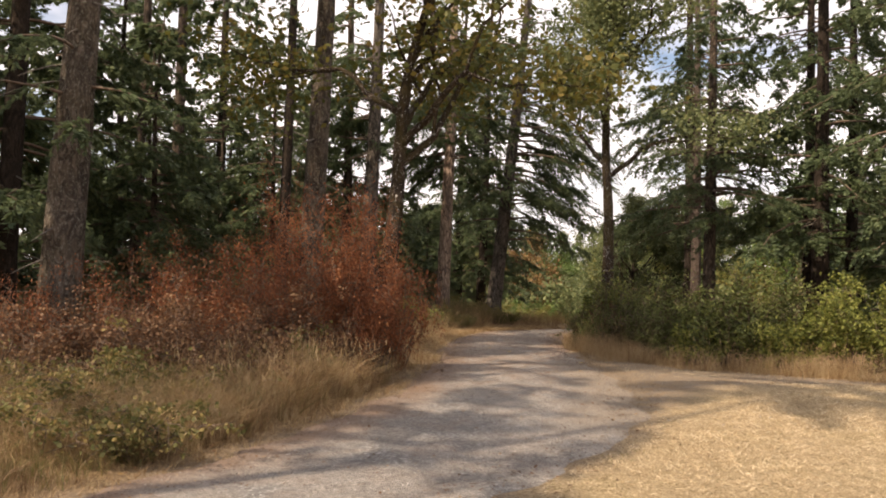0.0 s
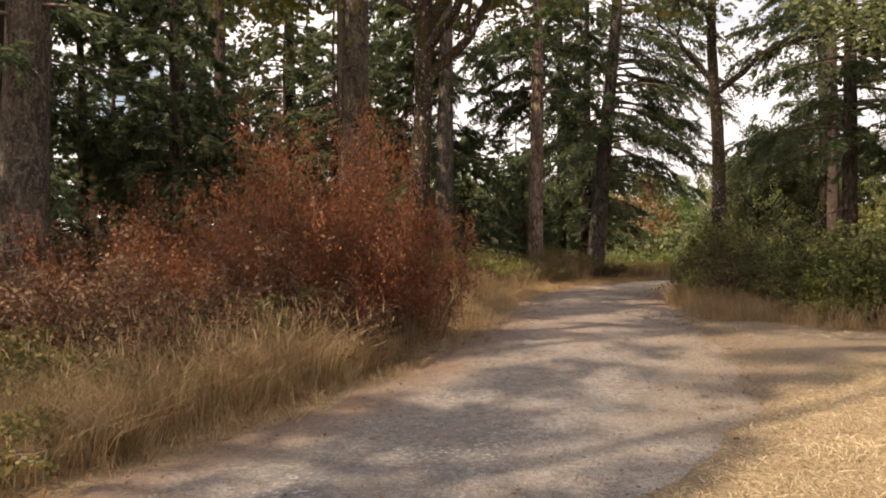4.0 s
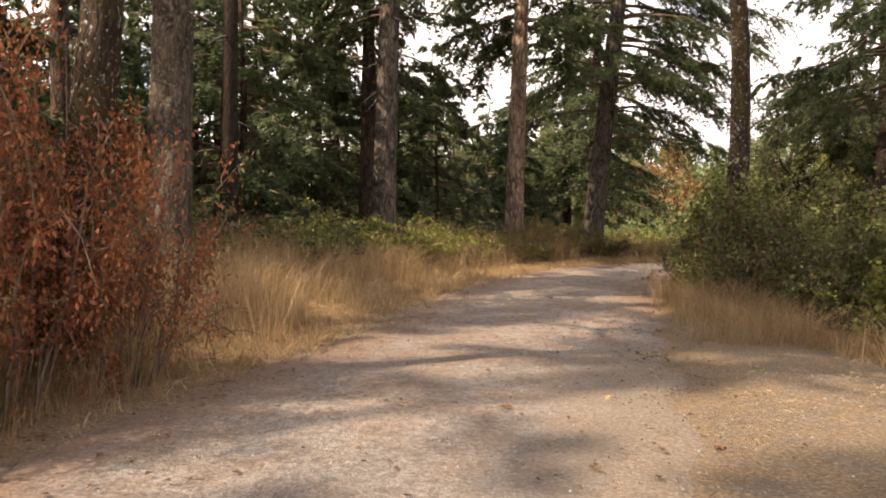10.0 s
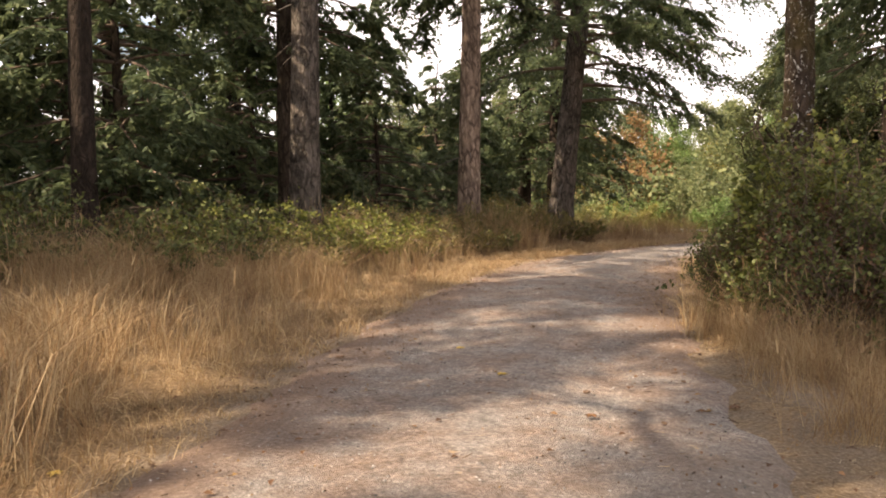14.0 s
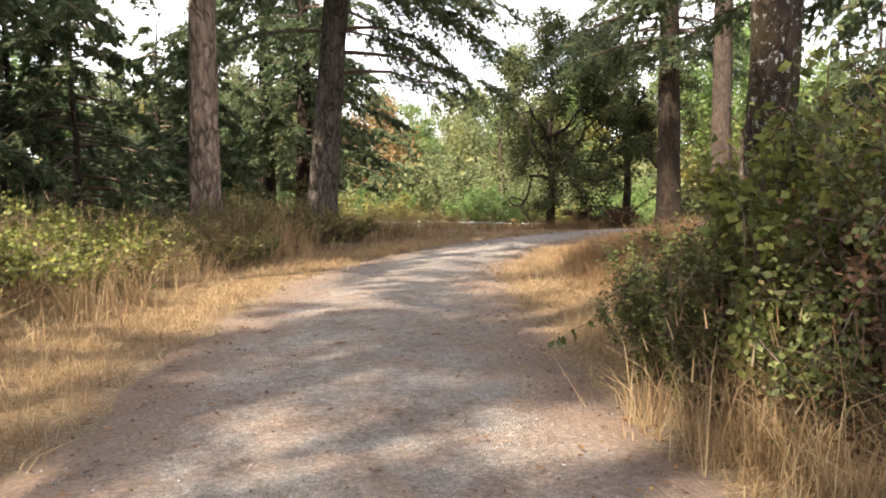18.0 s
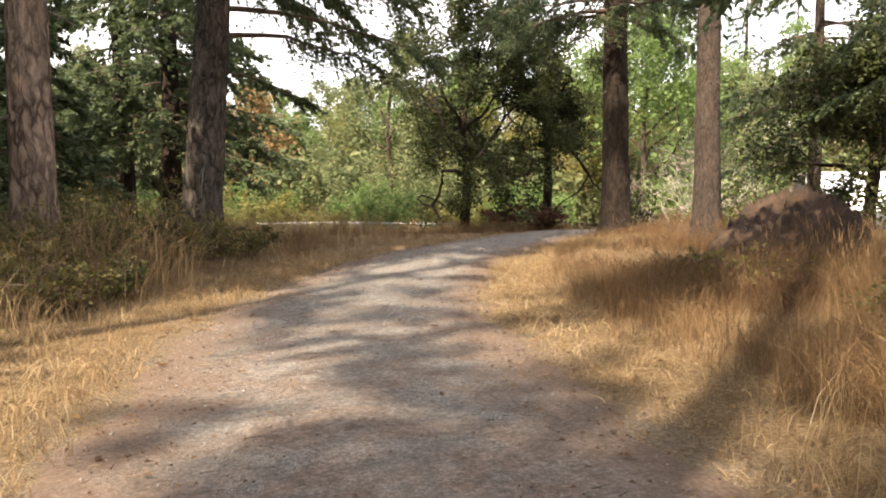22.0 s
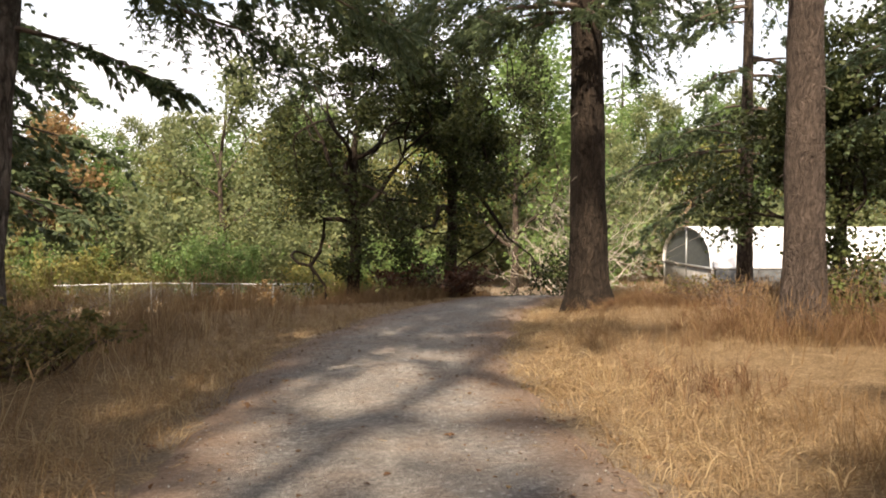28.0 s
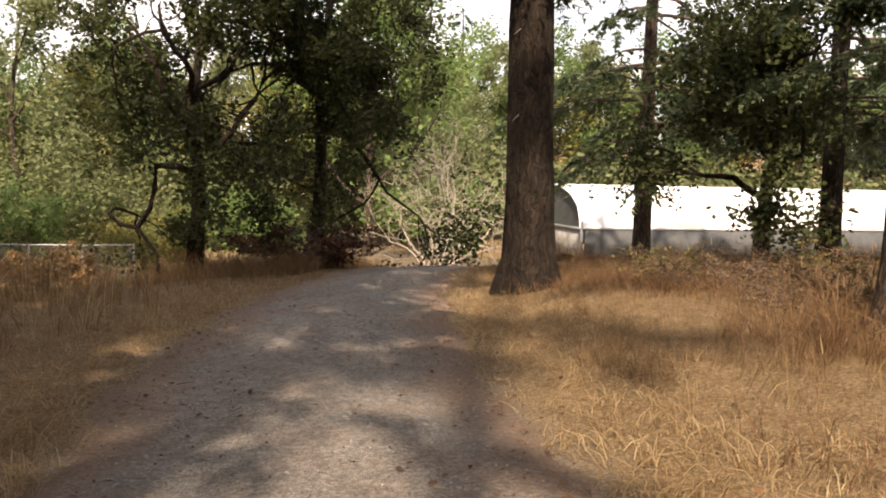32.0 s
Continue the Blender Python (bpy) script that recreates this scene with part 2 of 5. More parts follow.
    t.links.new(c, b.inputs["Base Color"])
    b.inputs["Roughness"].default_value = 0.9
    b.inputs["Specular IOR Level"].default_value = 0.2
    bumped(t, b, node(t, "Math", {0: fine, 1: grit}, operation="ADD").outputs[0], 0.9, 0.022)
    return m


GROUND, ROAD = ground_mat(), road_mat()
BARK_FIR = bark_mat("fir_bark", (0.025, 0.02, 0.016), (0.2, 0.157, 0.128), (0.1, 0.077, 0.062))
# Pinkish pale bark, lightened further so that its colour carries sunlight.
BARK_PALE_LIT = bark_mat("pale_sunlit_bark", (0.07, 0.05, 0.04), (0.52, 0.41, 0.33), (0.33, 0.25, 0.2), scale=8.0)
BARK_GREY = bark_mat("grey_fir_bark", (0.028, 0.024, 0.02), (0.25, 0.215, 0.19), (0.13, 0.11, 0.096), lichen=0.35)
BARK_SLIM = bark_mat("slim_fir_bark", (0.035, 0.028, 0.025), (0.2, 0.157, 0.135), (0.115, 0.089, 0.077), scale=30.0, plates=0.1)
# Darkened bark: the shade of the wood is put into its colour.
BARK_SHADED = bark_mat("shaded_bark", (0.014, 0.011, 0.009), (0.085, 0.064, 0.05), (0.042, 0.032, 0.026), plates=0.5, scale=15.0)
BARK_MOSS = bark_mat("mossy_bark", (0.02, 0.015, 0.012), (0.13, 0.098, 0.074), (0.06, 0.044, 0.034), moss=0.6, scale=16, lichen=0.85, crisp=0.05, flecks=(0.52, 0.52, 0.5))
BARK_LICHEN = bark_mat("lichened_bark", (0.035, 0.028, 0.024), (0.22, 0.18, 0.15), (0.11, 0.09, 0.075), moss=0.2, lichen=0.75)
TWIG = plain_mat("twig", (0.06, 0.04, 0.028), (0.16, 0.115, 0.085), 12, 0.9)
TWIG_GREY = plain_mat("bare_grey_twig", (0.28, 0.24, 0.2), (0.55, 0.49, 0.42), 9, 0.9)
TWIG_DEAD = plain_mat("dead_twig", (0.06, 0.05, 0.044), (0.17, 0.15, 0.13), 12, 0.9)
NEEDLE = leaf_mat("fir_needles", [(0.15, (0.05, 0.074, 0.044)), (0.5, (0.102, 0.142, 0.074)), (0.8, (0.165, 0.195, 0.09)), (1, (0.25, 0.235, 0.1))], 0.45)
NEEDLE_BLUE = leaf_mat("far_fir_needles", [(0.15, (0.02, 0.042, 0.03)), (0.6, (0.045, 0.078, 0.046)), (1, (0.085, 0.11, 0.045))])
OAK_LEAF = leaf_mat("oak_leaves", [(0.15, (0.022, 0.03, 0.012)), (0.6, (0.055, 0.07, 0.024)), (1, (0.12, 0.115, 0.04))])
MAPLE_LEAF = leaf_mat("turning_maple_leaves", [(0.2, (0.05, 0.065, 0.02)), (0.5, (0.11, 0.115, 0.03)), (0.78, (0.2, 0.15, 0.04)), (1, (0.28, 0.15, 0.04))], 0.45)
GREEN_LEAF = leaf_mat("bright_green_leaves", [(0.15, (0.08, 0.135, 0.042)), (0.55, (0.155, 0.24, 0.078)), (1, (0.29, 0.35, 0.125))], 0.45)
DULL_LEAF = leaf_mat("dull_green_leaves", [(0.15, (0.085, 0.11, 0.056)), (0.55, (0.17, 0.2, 0.088)), (1, (0.3, 0.3, 0.135))], 0.42)
OLIVE_LEAF = leaf_mat("yellowing_leaves", [(0.15, (0.1, 0.115, 0.04)), (0.5, (0.2, 0.2, 0.06)), (0.8, (0.26, 0.21, 0.065)), (1, (0.38, 0.24, 0.08))], 0.4)
ORANGE_LEAF = leaf_mat("orange_leaves", [(0.2, (0.15, 0.1, 0.045)), (0.6, (0.25, 0.155, 0.07)), (1, (0.36, 0.24, 0.11))], 0.35)
RED_LEAF = leaf_mat("dead_red_leaves", [(0.15, (0.085, 0.036, 0.021)), (0.45, (0.18, 0.068, 0.034)), (0.7, (0.31, 0.122, 0.055)), (1, (0.46, 0.25, 0.12))], 0.45, 0.55, 0.6, 1.6)
BRAMBLE = leaf_mat("bramble_leaves", [(0.1, (0.156, 0.0854, 0.0414)), (0.24, (0.104, 0.0671, 0.0287)), (0.34, (0.0455, 0.0586, 0.0207)), (0.55, (0.0975, 0.12, 0.0391)), (0.8, (0.182, 0.195, 0.0633)), (1, (0.364, 0.268, 0.103))], 0.28)
# Lit copy of the bramble leaves: sunshine is put into the colour.
BRAMBLE_SUNLIT = leaf_mat("sunlit_bramble_leaves", [(0.1, (0.13, 0.085, 0.04)), (0.3, (0.08, 0.1, 0.028)), (0.55, (0.19, 0.215, 0.055)), (0.8, (0.32, 0.32, 0.09)), (1, (0.46, 0.36, 0.14))], 0.45)
WEED = leaf_mat("weed_leaves", [(0.15, (0.06, 0.065, 0.024)), (0.45, (0.13, 0.13, 0.045)), (0.75, (0.26, 0.19, 0.075)), (1, (0.42, 0.3, 0.14))], 0.4)
STRAW = leaf_mat("dry_straw", [(0.1, (0.12, 0.066, 0.034)), (0.4, (0.285, 0.187, 0.1)), (0.7, (0.49, 0.375, 0.222)), (1, (0.76, 0.65, 0.46))], 0.45, 0.6, 0.6, 2.2)
# Brown grass, a step darker to stand in for half-shade inside the bend.
BROWN_GRASS = leaf_mat("brown_autumn_grass", [(0.1, (0.075, 0.044, 0.026)), (0.45, (0.185, 0.115, 0.06)), (0.75, (0.33, 0.218, 0.115)), (1, (0.52, 0.375, 0.21))], 0.4, 0.6, 0.6, 2.2)
DEAD_WEED = leaf_mat("dead_brown_stalks", [(0.1, (0.05, 0.028, 0.018)), (0.5, (0.15, 0.08, 0.045)), (1, (0.3, 0.18, 0.095))], 0.25)
STRAW_PALE = leaf_mat("mown_straw", [(0.1, (0.2, 0.14, 0.08)), (0.45, (0.5, 0.39, 0.25)), (0.8, (0.76, 0.64, 0.46)), (1, (0.42, 0.33, 0.15))], 0.35, 0.6, 0.4)


# ---- mesh helpers ----
rng = np.random.default_rng(7)


class Heap:
    """Vertices, triangles and quads that become one mesh."""

    def __init__(self):
        self.v, self.t, self.q, self.n = [], [], [], 0

    def add(self, v, t=None, q=None):
        v = np.asarray(v, float).reshape(-1, 3)
        if t is not None and len(t):
            self.t.append(np.asarray(t, int).reshape(-1, 3) + self.n)
        if q is not None and len(q):
            self.q.append(np.asarray(q, int).reshape(-1, 4) + self.n)
        self.v.append(v)
        self.n += len(v)
        return self

    def mesh(self, name, material, smooth=False):
        me = bpy.data.meshes.new(name)
        v = np.concatenate(self.v) if self.v else np.zeros((0, 3))
        t = np.concatenate(self.t) if self.t else np.zeros((0, 3), int)
        q = np.concatenate(self.q) if self.q else np.zeros((0, 4), int)
        me.vertices.add(len(v))
        me.vertices.foreach_set("co", v.astype(np.float32).ravel())
        loops = np.concatenate([t.ravel(), q.ravel()]).astype(np.int32)
        me.loops.add(len(loops))
        me.loops.foreach_set("vertex_index", loops)
        starts = np.concatenate([np.arange(len(t)) * 3, len(t) * 3 + np.arange(len(q)) * 4]).astype(np.int32)
        me.polygons.add(len(starts))
        me.polygons.foreach_set("loop_start", starts)
        if smooth:
            me.polygons.foreach_set("use_smooth", np.ones(len(starts), bool))
        me.materials.append(material)
        me.update(calc_edges=True)
        me.validate()
        return me


def part(name, heap, material, parent, label="", smooth=False):
    ob = new(name, heap.mesh(name, material, smooth))
    ob.parent = parent
    return tagged(ob, label)


def thing(name, place, label, category, group="", turn=0.0, size=1.0):
    ob = new(name)
    ob.empty_display_size = 0.2
    ob.location, ob.rotation_euler, ob.scale = place, (0, 0, turn), (size, size, size)
    return tagged(ob, label, category, group)


def reseed(x, y):
    """Chance of its own for each thing, so that none depends on what was built before it."""
    global rng
    rng = np.random.default_rng(int(abs(x) * 1000) * 7919 + int(abs(y) * 1000) + (1 if x < 0 else 0))


def unit(v):
    return v / np.maximum(np.linalg.norm(v, axis=-1, keepdims=True), 1e-9)


def tube(heap, pts, radii, seg=8, rough=0.0, seed=0.0):
    """A tapered tube along points, its skin uneven by rough (a share of the radius)."""
    pts, radii = np.asarray(pts, float), np.asarray(radii, float)
    k = len(pts)
    along = unit(np.gradient(pts, axis=0))
    side = np.cross(along, np.where(np.abs(along[:, 2:3]) > 0.9, [1.0, 0, 0], [0, 0, 1.0]))
    side = unit(side)
    other = np.cross(along, side)
    a = np.linspace(0, 2 * np.pi, seg, endpoint=False)
    r = radii[:, None] * np.ones(seg)
    if rough:
        z = np.arange(k)[:, None]
        r = r * (1 + rough * (np.sin(5 * a + seed + 0.3 * z) * 0.5 + np.sin(9 * a + 2.1 * seed + 0.17 * z + 0.6 * np.sin(z * 0.7)) * 0.5
                              + 0.6 * rng.normal(size=(k, seg))))
    v = pts[:, None] + r[..., None] * (np.cos(a)[:, None] * side[:, None] + np.sin(a)[:, None] * other[:, None])
    i = (np.arange(k - 1)[:, None] * seg + np.arange(seg)).ravel()
    j = (np.arange(k - 1)[:, None] * seg + (np.arange(seg) + 1) % seg).ravel()
    heap.add(v, q=np.stack([i, j, j + seg, i + seg], 1))
    return heap


def blades(heap, base, tip, width, bend=None):
    """Thin tapering blades from base to tip, each of two triangles and a point."""
    n = len(base)
    d = unit(tip - base)
    side = unit(np.cross(d, rng.normal(size=(n, 3)))) * width[:, None]
    mid = base + (tip - base) * 0.55 + (0 if bend is None else bend)
    v = np.stack([base - side, base + side, mid + side * 0.7, mid - side * 0.7, tip], 1).reshape(-1, 3)
    i = np.arange(n)[:, None] * 5
    heap.add(v, t=np.concatenate([i + [3, 2, 4]]), q=i + [0, 1, 2, 3])
    return heap


def leaves(heap, at, size, droop=0.0, long=1.5):
    """Leaves as small folded quads at points, turned by chance; droop hangs their tips."""
    n = len(at)
    d = rng.normal(size=(n, 3))
    d[:, 2] = d[:, 2] * 0.6 - droop
    d = unit(d)
    side = unit(np.cross(d, rng.normal(size=(n, 3))))
    up = np.cross(side, d)
    s = (size * rng.uniform(0.6, 1.3, n))[:, None]
    v = np.stack([at, at + d * s * 0.5 * long + side * s * 0.5 + up * s * 0.12, at + d * s * long, at + d * s * 0.5 * long - side * s * 0.5 + up * s * 0.12], 1)
    i = np.arange(n)[:, None] * 4
    heap.add(v.reshape(-1, 3), t=np.concatenate([i + [0, 1, 2], i + [0, 2, 3]]))
    return heap


def smooth(a, b, x):
    u = np.clip((np.asarray(x, float) - a) / (b - a), 0, 1)
    return u * u * (3 - 2 * u)


# ---- the plan: the road's edges by y, and the lie of the land ----
EDGE_Y = np.array([-6, 2, 7.75, 9.1, 11.3, 13.5, 16, 18, 22, 25.3, 27, 28.9, 31, 33.4, 35, 37.7, 39.4, 41.4, 42.6, 43.9, 47, 52.0])
EDGE_L = np.array([-10.5, -5.0, -2.4, -1.9, -1.1, -0.45, -0.2, 0.08, 0.13, 0.55, 0.9, 1.35, 1.8, 2.8, 3.55, 5.2, 6.4, 8.4, 9.7, 11.7, 16.5, 26.0])
RIGHT_Y = np.array([-6, 2, 7.1, 8.3, 9.6, 11.3, 13.6, 17, 22.2, 25.4, 27.4, 29.8, 31.8, 33.3, 35, 36.7, 38.9, 40.9, 42.8, 46, 50.0])
RIGHT_X = np.array([-6.8, -2.2, 0.5, 1.2, 2.0, 2.85, 3.15, 3.25, 3.42, 3.72, 4.1, 4.5, 5.1, 5.75, 6.6, 7.6, 9.5, 11.4, 13.6, 20.3, 30.0])


def left_edge(y):
    return np.interp(y, EDGE_Y, EDGE_L)


def right_edge(y):
    return np.interp(y, RIGHT_Y, RIGHT_X)


def wave(x, y, f=1.0, s=0.0):
    return (np.sin(x * 1.3 * f + s + 1.7 * np.sin(y * 0.7 * f + s)) + np.sin(y * 1.1 * f + 2 * s + 1.3 * np.sin(x * 0.9 * f))) * 0.5


def land(x, y):
    """The ground's height: level along the road, banked up a little to its left, falling away beyond its crest to the field, then rising to the hill."""
    x, y = np.asarray(x, float), np.asarray(y, float)
    along = 0.55 * x + 0.83 * y
    z = np.interp(y, [-6, 9, 12, 15, 20, 26, 30, 34, 38, 41, 46], [-0.17, -0.17, -0.05, 0.07, 0.05, 0.1, 0.07, -0.02, -0.08, -0.14, -0.2])
    z = z - 1.8 * np.maximum(smooth(43, 57, along), 0.9 * smooth(40, 54, y - 0.35 * np.maximum(x - 2, 0)))
    z = z + 0.3 * smooth(0.3, 4.0, left_edge(y) - x) * smooth(14, 22, y) * (1 - smooth(38, 46, along))
    z = z + 0.25 * smooth(0.3, 3.0, x - right_edge(y)) * smooth(24, 28, y) * (1 - smooth(39, 43, along))
    z = z + 9.0 * smooth(72, 160, along)
    off = np.maximum(left_edge(y) - x, x - right_edge(y))
    return z + 0.06 * wave(x, y, 0.5) * smooth(0.2, 2.5, off)


def bush_line(x):
    """How far the open dirt reaches on the road's right, where the bushes begin."""
    return np.interp(x, [3.6, 4.2, 5.4, 7.9, 9.5, 15, 40], [23.0, 21.2, 18.9, 17.2, 16.2, 14.5, 8])


def lawn_edge(x):
    """How far the mown lawn reaches from the start of the walk."""
    return np.interp(x, [2, 2.7, 4.1, 6.3, 8.6, 14, 40], [10.8, 11.75, 13.5, 15.0, 15.6, 13.4, 7])


# ---- ground and road ----
def ground_sheet():
    near = np.arange(-14, 46.01, 0.5)
    xs = np.concatenate([[-900, -400, -200, -110, -70, -48, -34, -26, -20], near[near >= -14], [50, 56, 64, 76, 95, 130, 200, 400, 900]])
    ny = np.arange(-8, 62.01, 0.5)
    ys = np.concatenate([[-900, -400, -160, -70, -35, -20, -12], ny, [66, 72, 80, 90, 105, 125, 150, 200, 350, 900]])
    gx, gy = np.meshgrid(xs, ys)
    gx, gy = gx.ravel(), gy.ravel()
    h = Heap()
    w, k = len(xs), len(ys)
    i = (np.arange(k - 1)[:, None] * w + np.arange(w - 1)).ravel()
    h.add(np.stack([gx, gy, land(gx, gy)], 1), q=np.stack([i, i + 1, i + 1 + w, i + w], 1))
    ob = new("ground", h.mesh("ground", GROUND, True))
    lawn = smooth(0, 0.5, gx - right_edge(gy)) * (1 - smooth(-0.8, 0.6, gy - lawn_edge(gx) + 0.4 * wave(gx, gy, 1.5)))
    off = np.maximum(left_edge(gy) - gx, gx - right_edge(gy))
    open_dirt = smooth(0, 0.4, gx - right_edge(gy)) * (1 - smooth(-0.6, 0.2, gy - bush_line(gx)))
    dirt = np.maximum(1 - smooth(0.0, 0.45, off), open_dirt)
    for name, values in (("lawn", lawn), ("dirt", dirt)):
        ob.data.attributes.new(name, "FLOAT", "POINT").data.foreach_set("value", values.astype(np.float32))
    return tagged(ob, "dry ground of straw-coloured grass, packed dirt and mown lawn", "ground", kind="structure")


def road_strip():
    ys = np.arange(-5.5, 49.01, 0.2)
    across = np.linspace(-0.02, 1.02, 25)
    l = left_edge(ys) + 0.12 * wave(ys, ys * 0 + 3, 3.1) + rng.normal(0, 0.03, len(ys))
    r = right_edge(ys) + 0.14 * wave(ys, ys * 0 + 9, 2.7) + rng.normal(0, 0.03, len(ys))
    x = l[:, None] + (r - l)[:, None] * across
    y = ys[:, None] + 0 * across
    rim = np.clip(np.minimum(across + 0.02, 1.02 - across) * 12, 0, 1)
    z = land(x, y) + 0.004 + 0.045 * rim * (0.6 + 0.4 * np.sin(across * np.pi)) - 0.018 * np.exp(-((across - 0.27) / 0.1) ** 2) - 0.018 * np.exp(-((across - 0.73) / 0.1) ** 2) + 0.006 * wave(x, y, 2.2)
    z[:, 0], z[:, -1] = land(x[:, 0], y[:, 0]) - 0.03, land(x[:, -1], y[:, -1]) - 0.03
    h = Heap()
    w = len(across)
    i = (np.arange(len(ys) - 1)[:, None] * w + np.arange(w - 1)).ravel()
    h.add(np.stack([x, y, z], -1), q=np.stack([i, i + 1, i + 1 + w, i + w], 1))
    ob = new("road", h.mesh("road", ROAD, True))
    edge = (1 - smooth(0.02, 0.3, np.minimum(across, 1 - across)))[None] + 0 * x
    edge[:, 12:] *= smooth(19, 23, ys)[:, None]
    earth = 0.2 + 0.6 * smooth(11.5, 17, y) - 0.45 * smooth(29, 33, y)
    soil = (smooth(0.5, 0.98, across)[None] + 0 * x) * (smooth(9, 11.5, ys) * (1 - smooth(17.5, 20, ys)))[:, None] * 1.3 - 0.25
    ob.data.attributes.new("soil", "FLOAT", "POINT").data.foreach_set("value", soil.ravel().astype(np.float32))
    ob.data.attributes.new("earth", "FLOAT", "POINT").data.foreach_set("value", earth.ravel().astype(np.float32))
    ob.data.attributes.new("edge", "FLOAT", "POINT").data.foreach_set("value", edge.ravel().astype(np.float32))
    return tagged(ob, "grey gravel lane with brown needle-strewn edges", "road", kind="structure")


ground_sheet()
road_strip()


# ---- trees ----
def trunk_line(height, lean, wander, rows):
    s = np.linspace(0, 1, rows)
    x = lean[0] * height * s + wander * np.sin(s * 7 + lean[1] * 40) * s
    y = lean[1] * height * s + wander * np.sin(s * 5 + 1 + lean[0] * 40) * s - wander * np.sin(1) * s
    return np.stack([x, y, s * height], 1), s


def needle_branch(foliage, wood, root, az, length, rise, sag, wide, dense, fine=1.0):
    """One fir limb: a drooping stem, side branchlets that hang from it, and slim needled twigs along those."""
    n = 9
    s = np.linspace(0, 1, n)
    turn = az + rng.normal(0, 0.25) * s + rng.normal(0, 0.05, n)
    heading_ = np.stack([np.cos(turn), np.sin(turn), 0 * s], 1)
    stem = root + length * s[:, None] * heading_ + np.array([0, 0, 1.0]) * (length * (rise * s - sag * s * s))[:, None]
    stem += rng.normal(0, 0.03, (n, 3)) * s[:, None]
    tube(wood, stem, np.linspace(0.012 + 0.011 * length, 0.004, n), 4)
    k = max(4, int(dense * 0.5 * length))
    u = np.concatenate([rng.uniform(0.16, 1.0, k) ** 0.8, [1.0]])
    k += 1
    at = np.stack([np.interp(u, s, stem[:, c]) for c in range(3)], 1)
    out = np.array([math.cos(az), math.sin(az), 0])
    across = np.array([-math.sin(az), math.cos(az), 0])
    sign = rng.choice([-1.0, 1.0], k)[:, None] * rng.uniform(0.3, 1.0, (k, 1))
    sign[-1] = 0
    d = unit(out * rng.uniform(0.35, 0.9, (k, 1)) + sign * across + np.array([0, 0, 1.0]) * rng.normal(-0.32, 0.28, (k, 1)))
    l = np.clip(wide * length * (1.25 - 0.75 * u) * rng.uniform(0.5, 1.25, k), 0.22, 1.3)
    m = max(3, int(7 / fine))
    w = np.linspace(0.1, 1.0, m)
    p = at[:, None] + d[:, None] * (l[:, None] * w)[..., None]
    p[..., 2] -= rng.uniform(0.15, 0.6, (k, 1)) * l[:, None] * w * w
    p += rng.normal(0, 0.02, p.shape)
    sd = unit(np.cross(d, [0, 0, 1.0]))
    tl = (0.13 + 0.13 * rng.uniform(0, 1, (k, m))) * (1.2 - 0.55 * w) * fine ** 0.5
    base_w = 0.043 * fine ** (1.15 if fine < 1 else 0.8)
    vs = []
    for side, down in ((-1.0, 0.15), (1.0, 0.15), (0.0, 0.75)):
        dirn = unit(d[:, None] * 0.7 + side * sd[:, None] * rng.uniform(0.5, 1.1, (k, m, 1)) + rng.normal(0, 0.25, (k, m, 3)) - np.array([0, 0, down]))
        q = unit(np.cross(dirn, rng.normal(0, 0.35, (k, m, 3)) + (np.array([0, 0, 1.0]) if side else sd[:, None]))) * base_w
        tip = p + dirn * tl[..., None]
        mid = p + dirn * tl[..., None] * 0.35
        vs.append(np.stack([p, mid + q, tip, p, tip, mid - q], 2).reshape(k, m, 2, 3, 3))
    v = np.concatenate([a.reshape(-1, 3, 3) for a in vs])
    foliage.add(v.reshape(-1, 3), t=np.arange(len(v) * 3).reshape(-1, 3))
    if fine <= 1:
        rib = np.stack([at + sd * 0.007, at - sd * 0.007, p[:, m // 2] + sd * 0.005, p[:, m // 2] - sd * 0.005, p[:, -1]], 1)
        i = np.arange(k)[:, None] * 5
        foliage.add(rib.reshape(-1, 3), t=np.concatenate([i + [0, 1, 2], i + [1, 3, 2], i + [2, 3, 4]]))


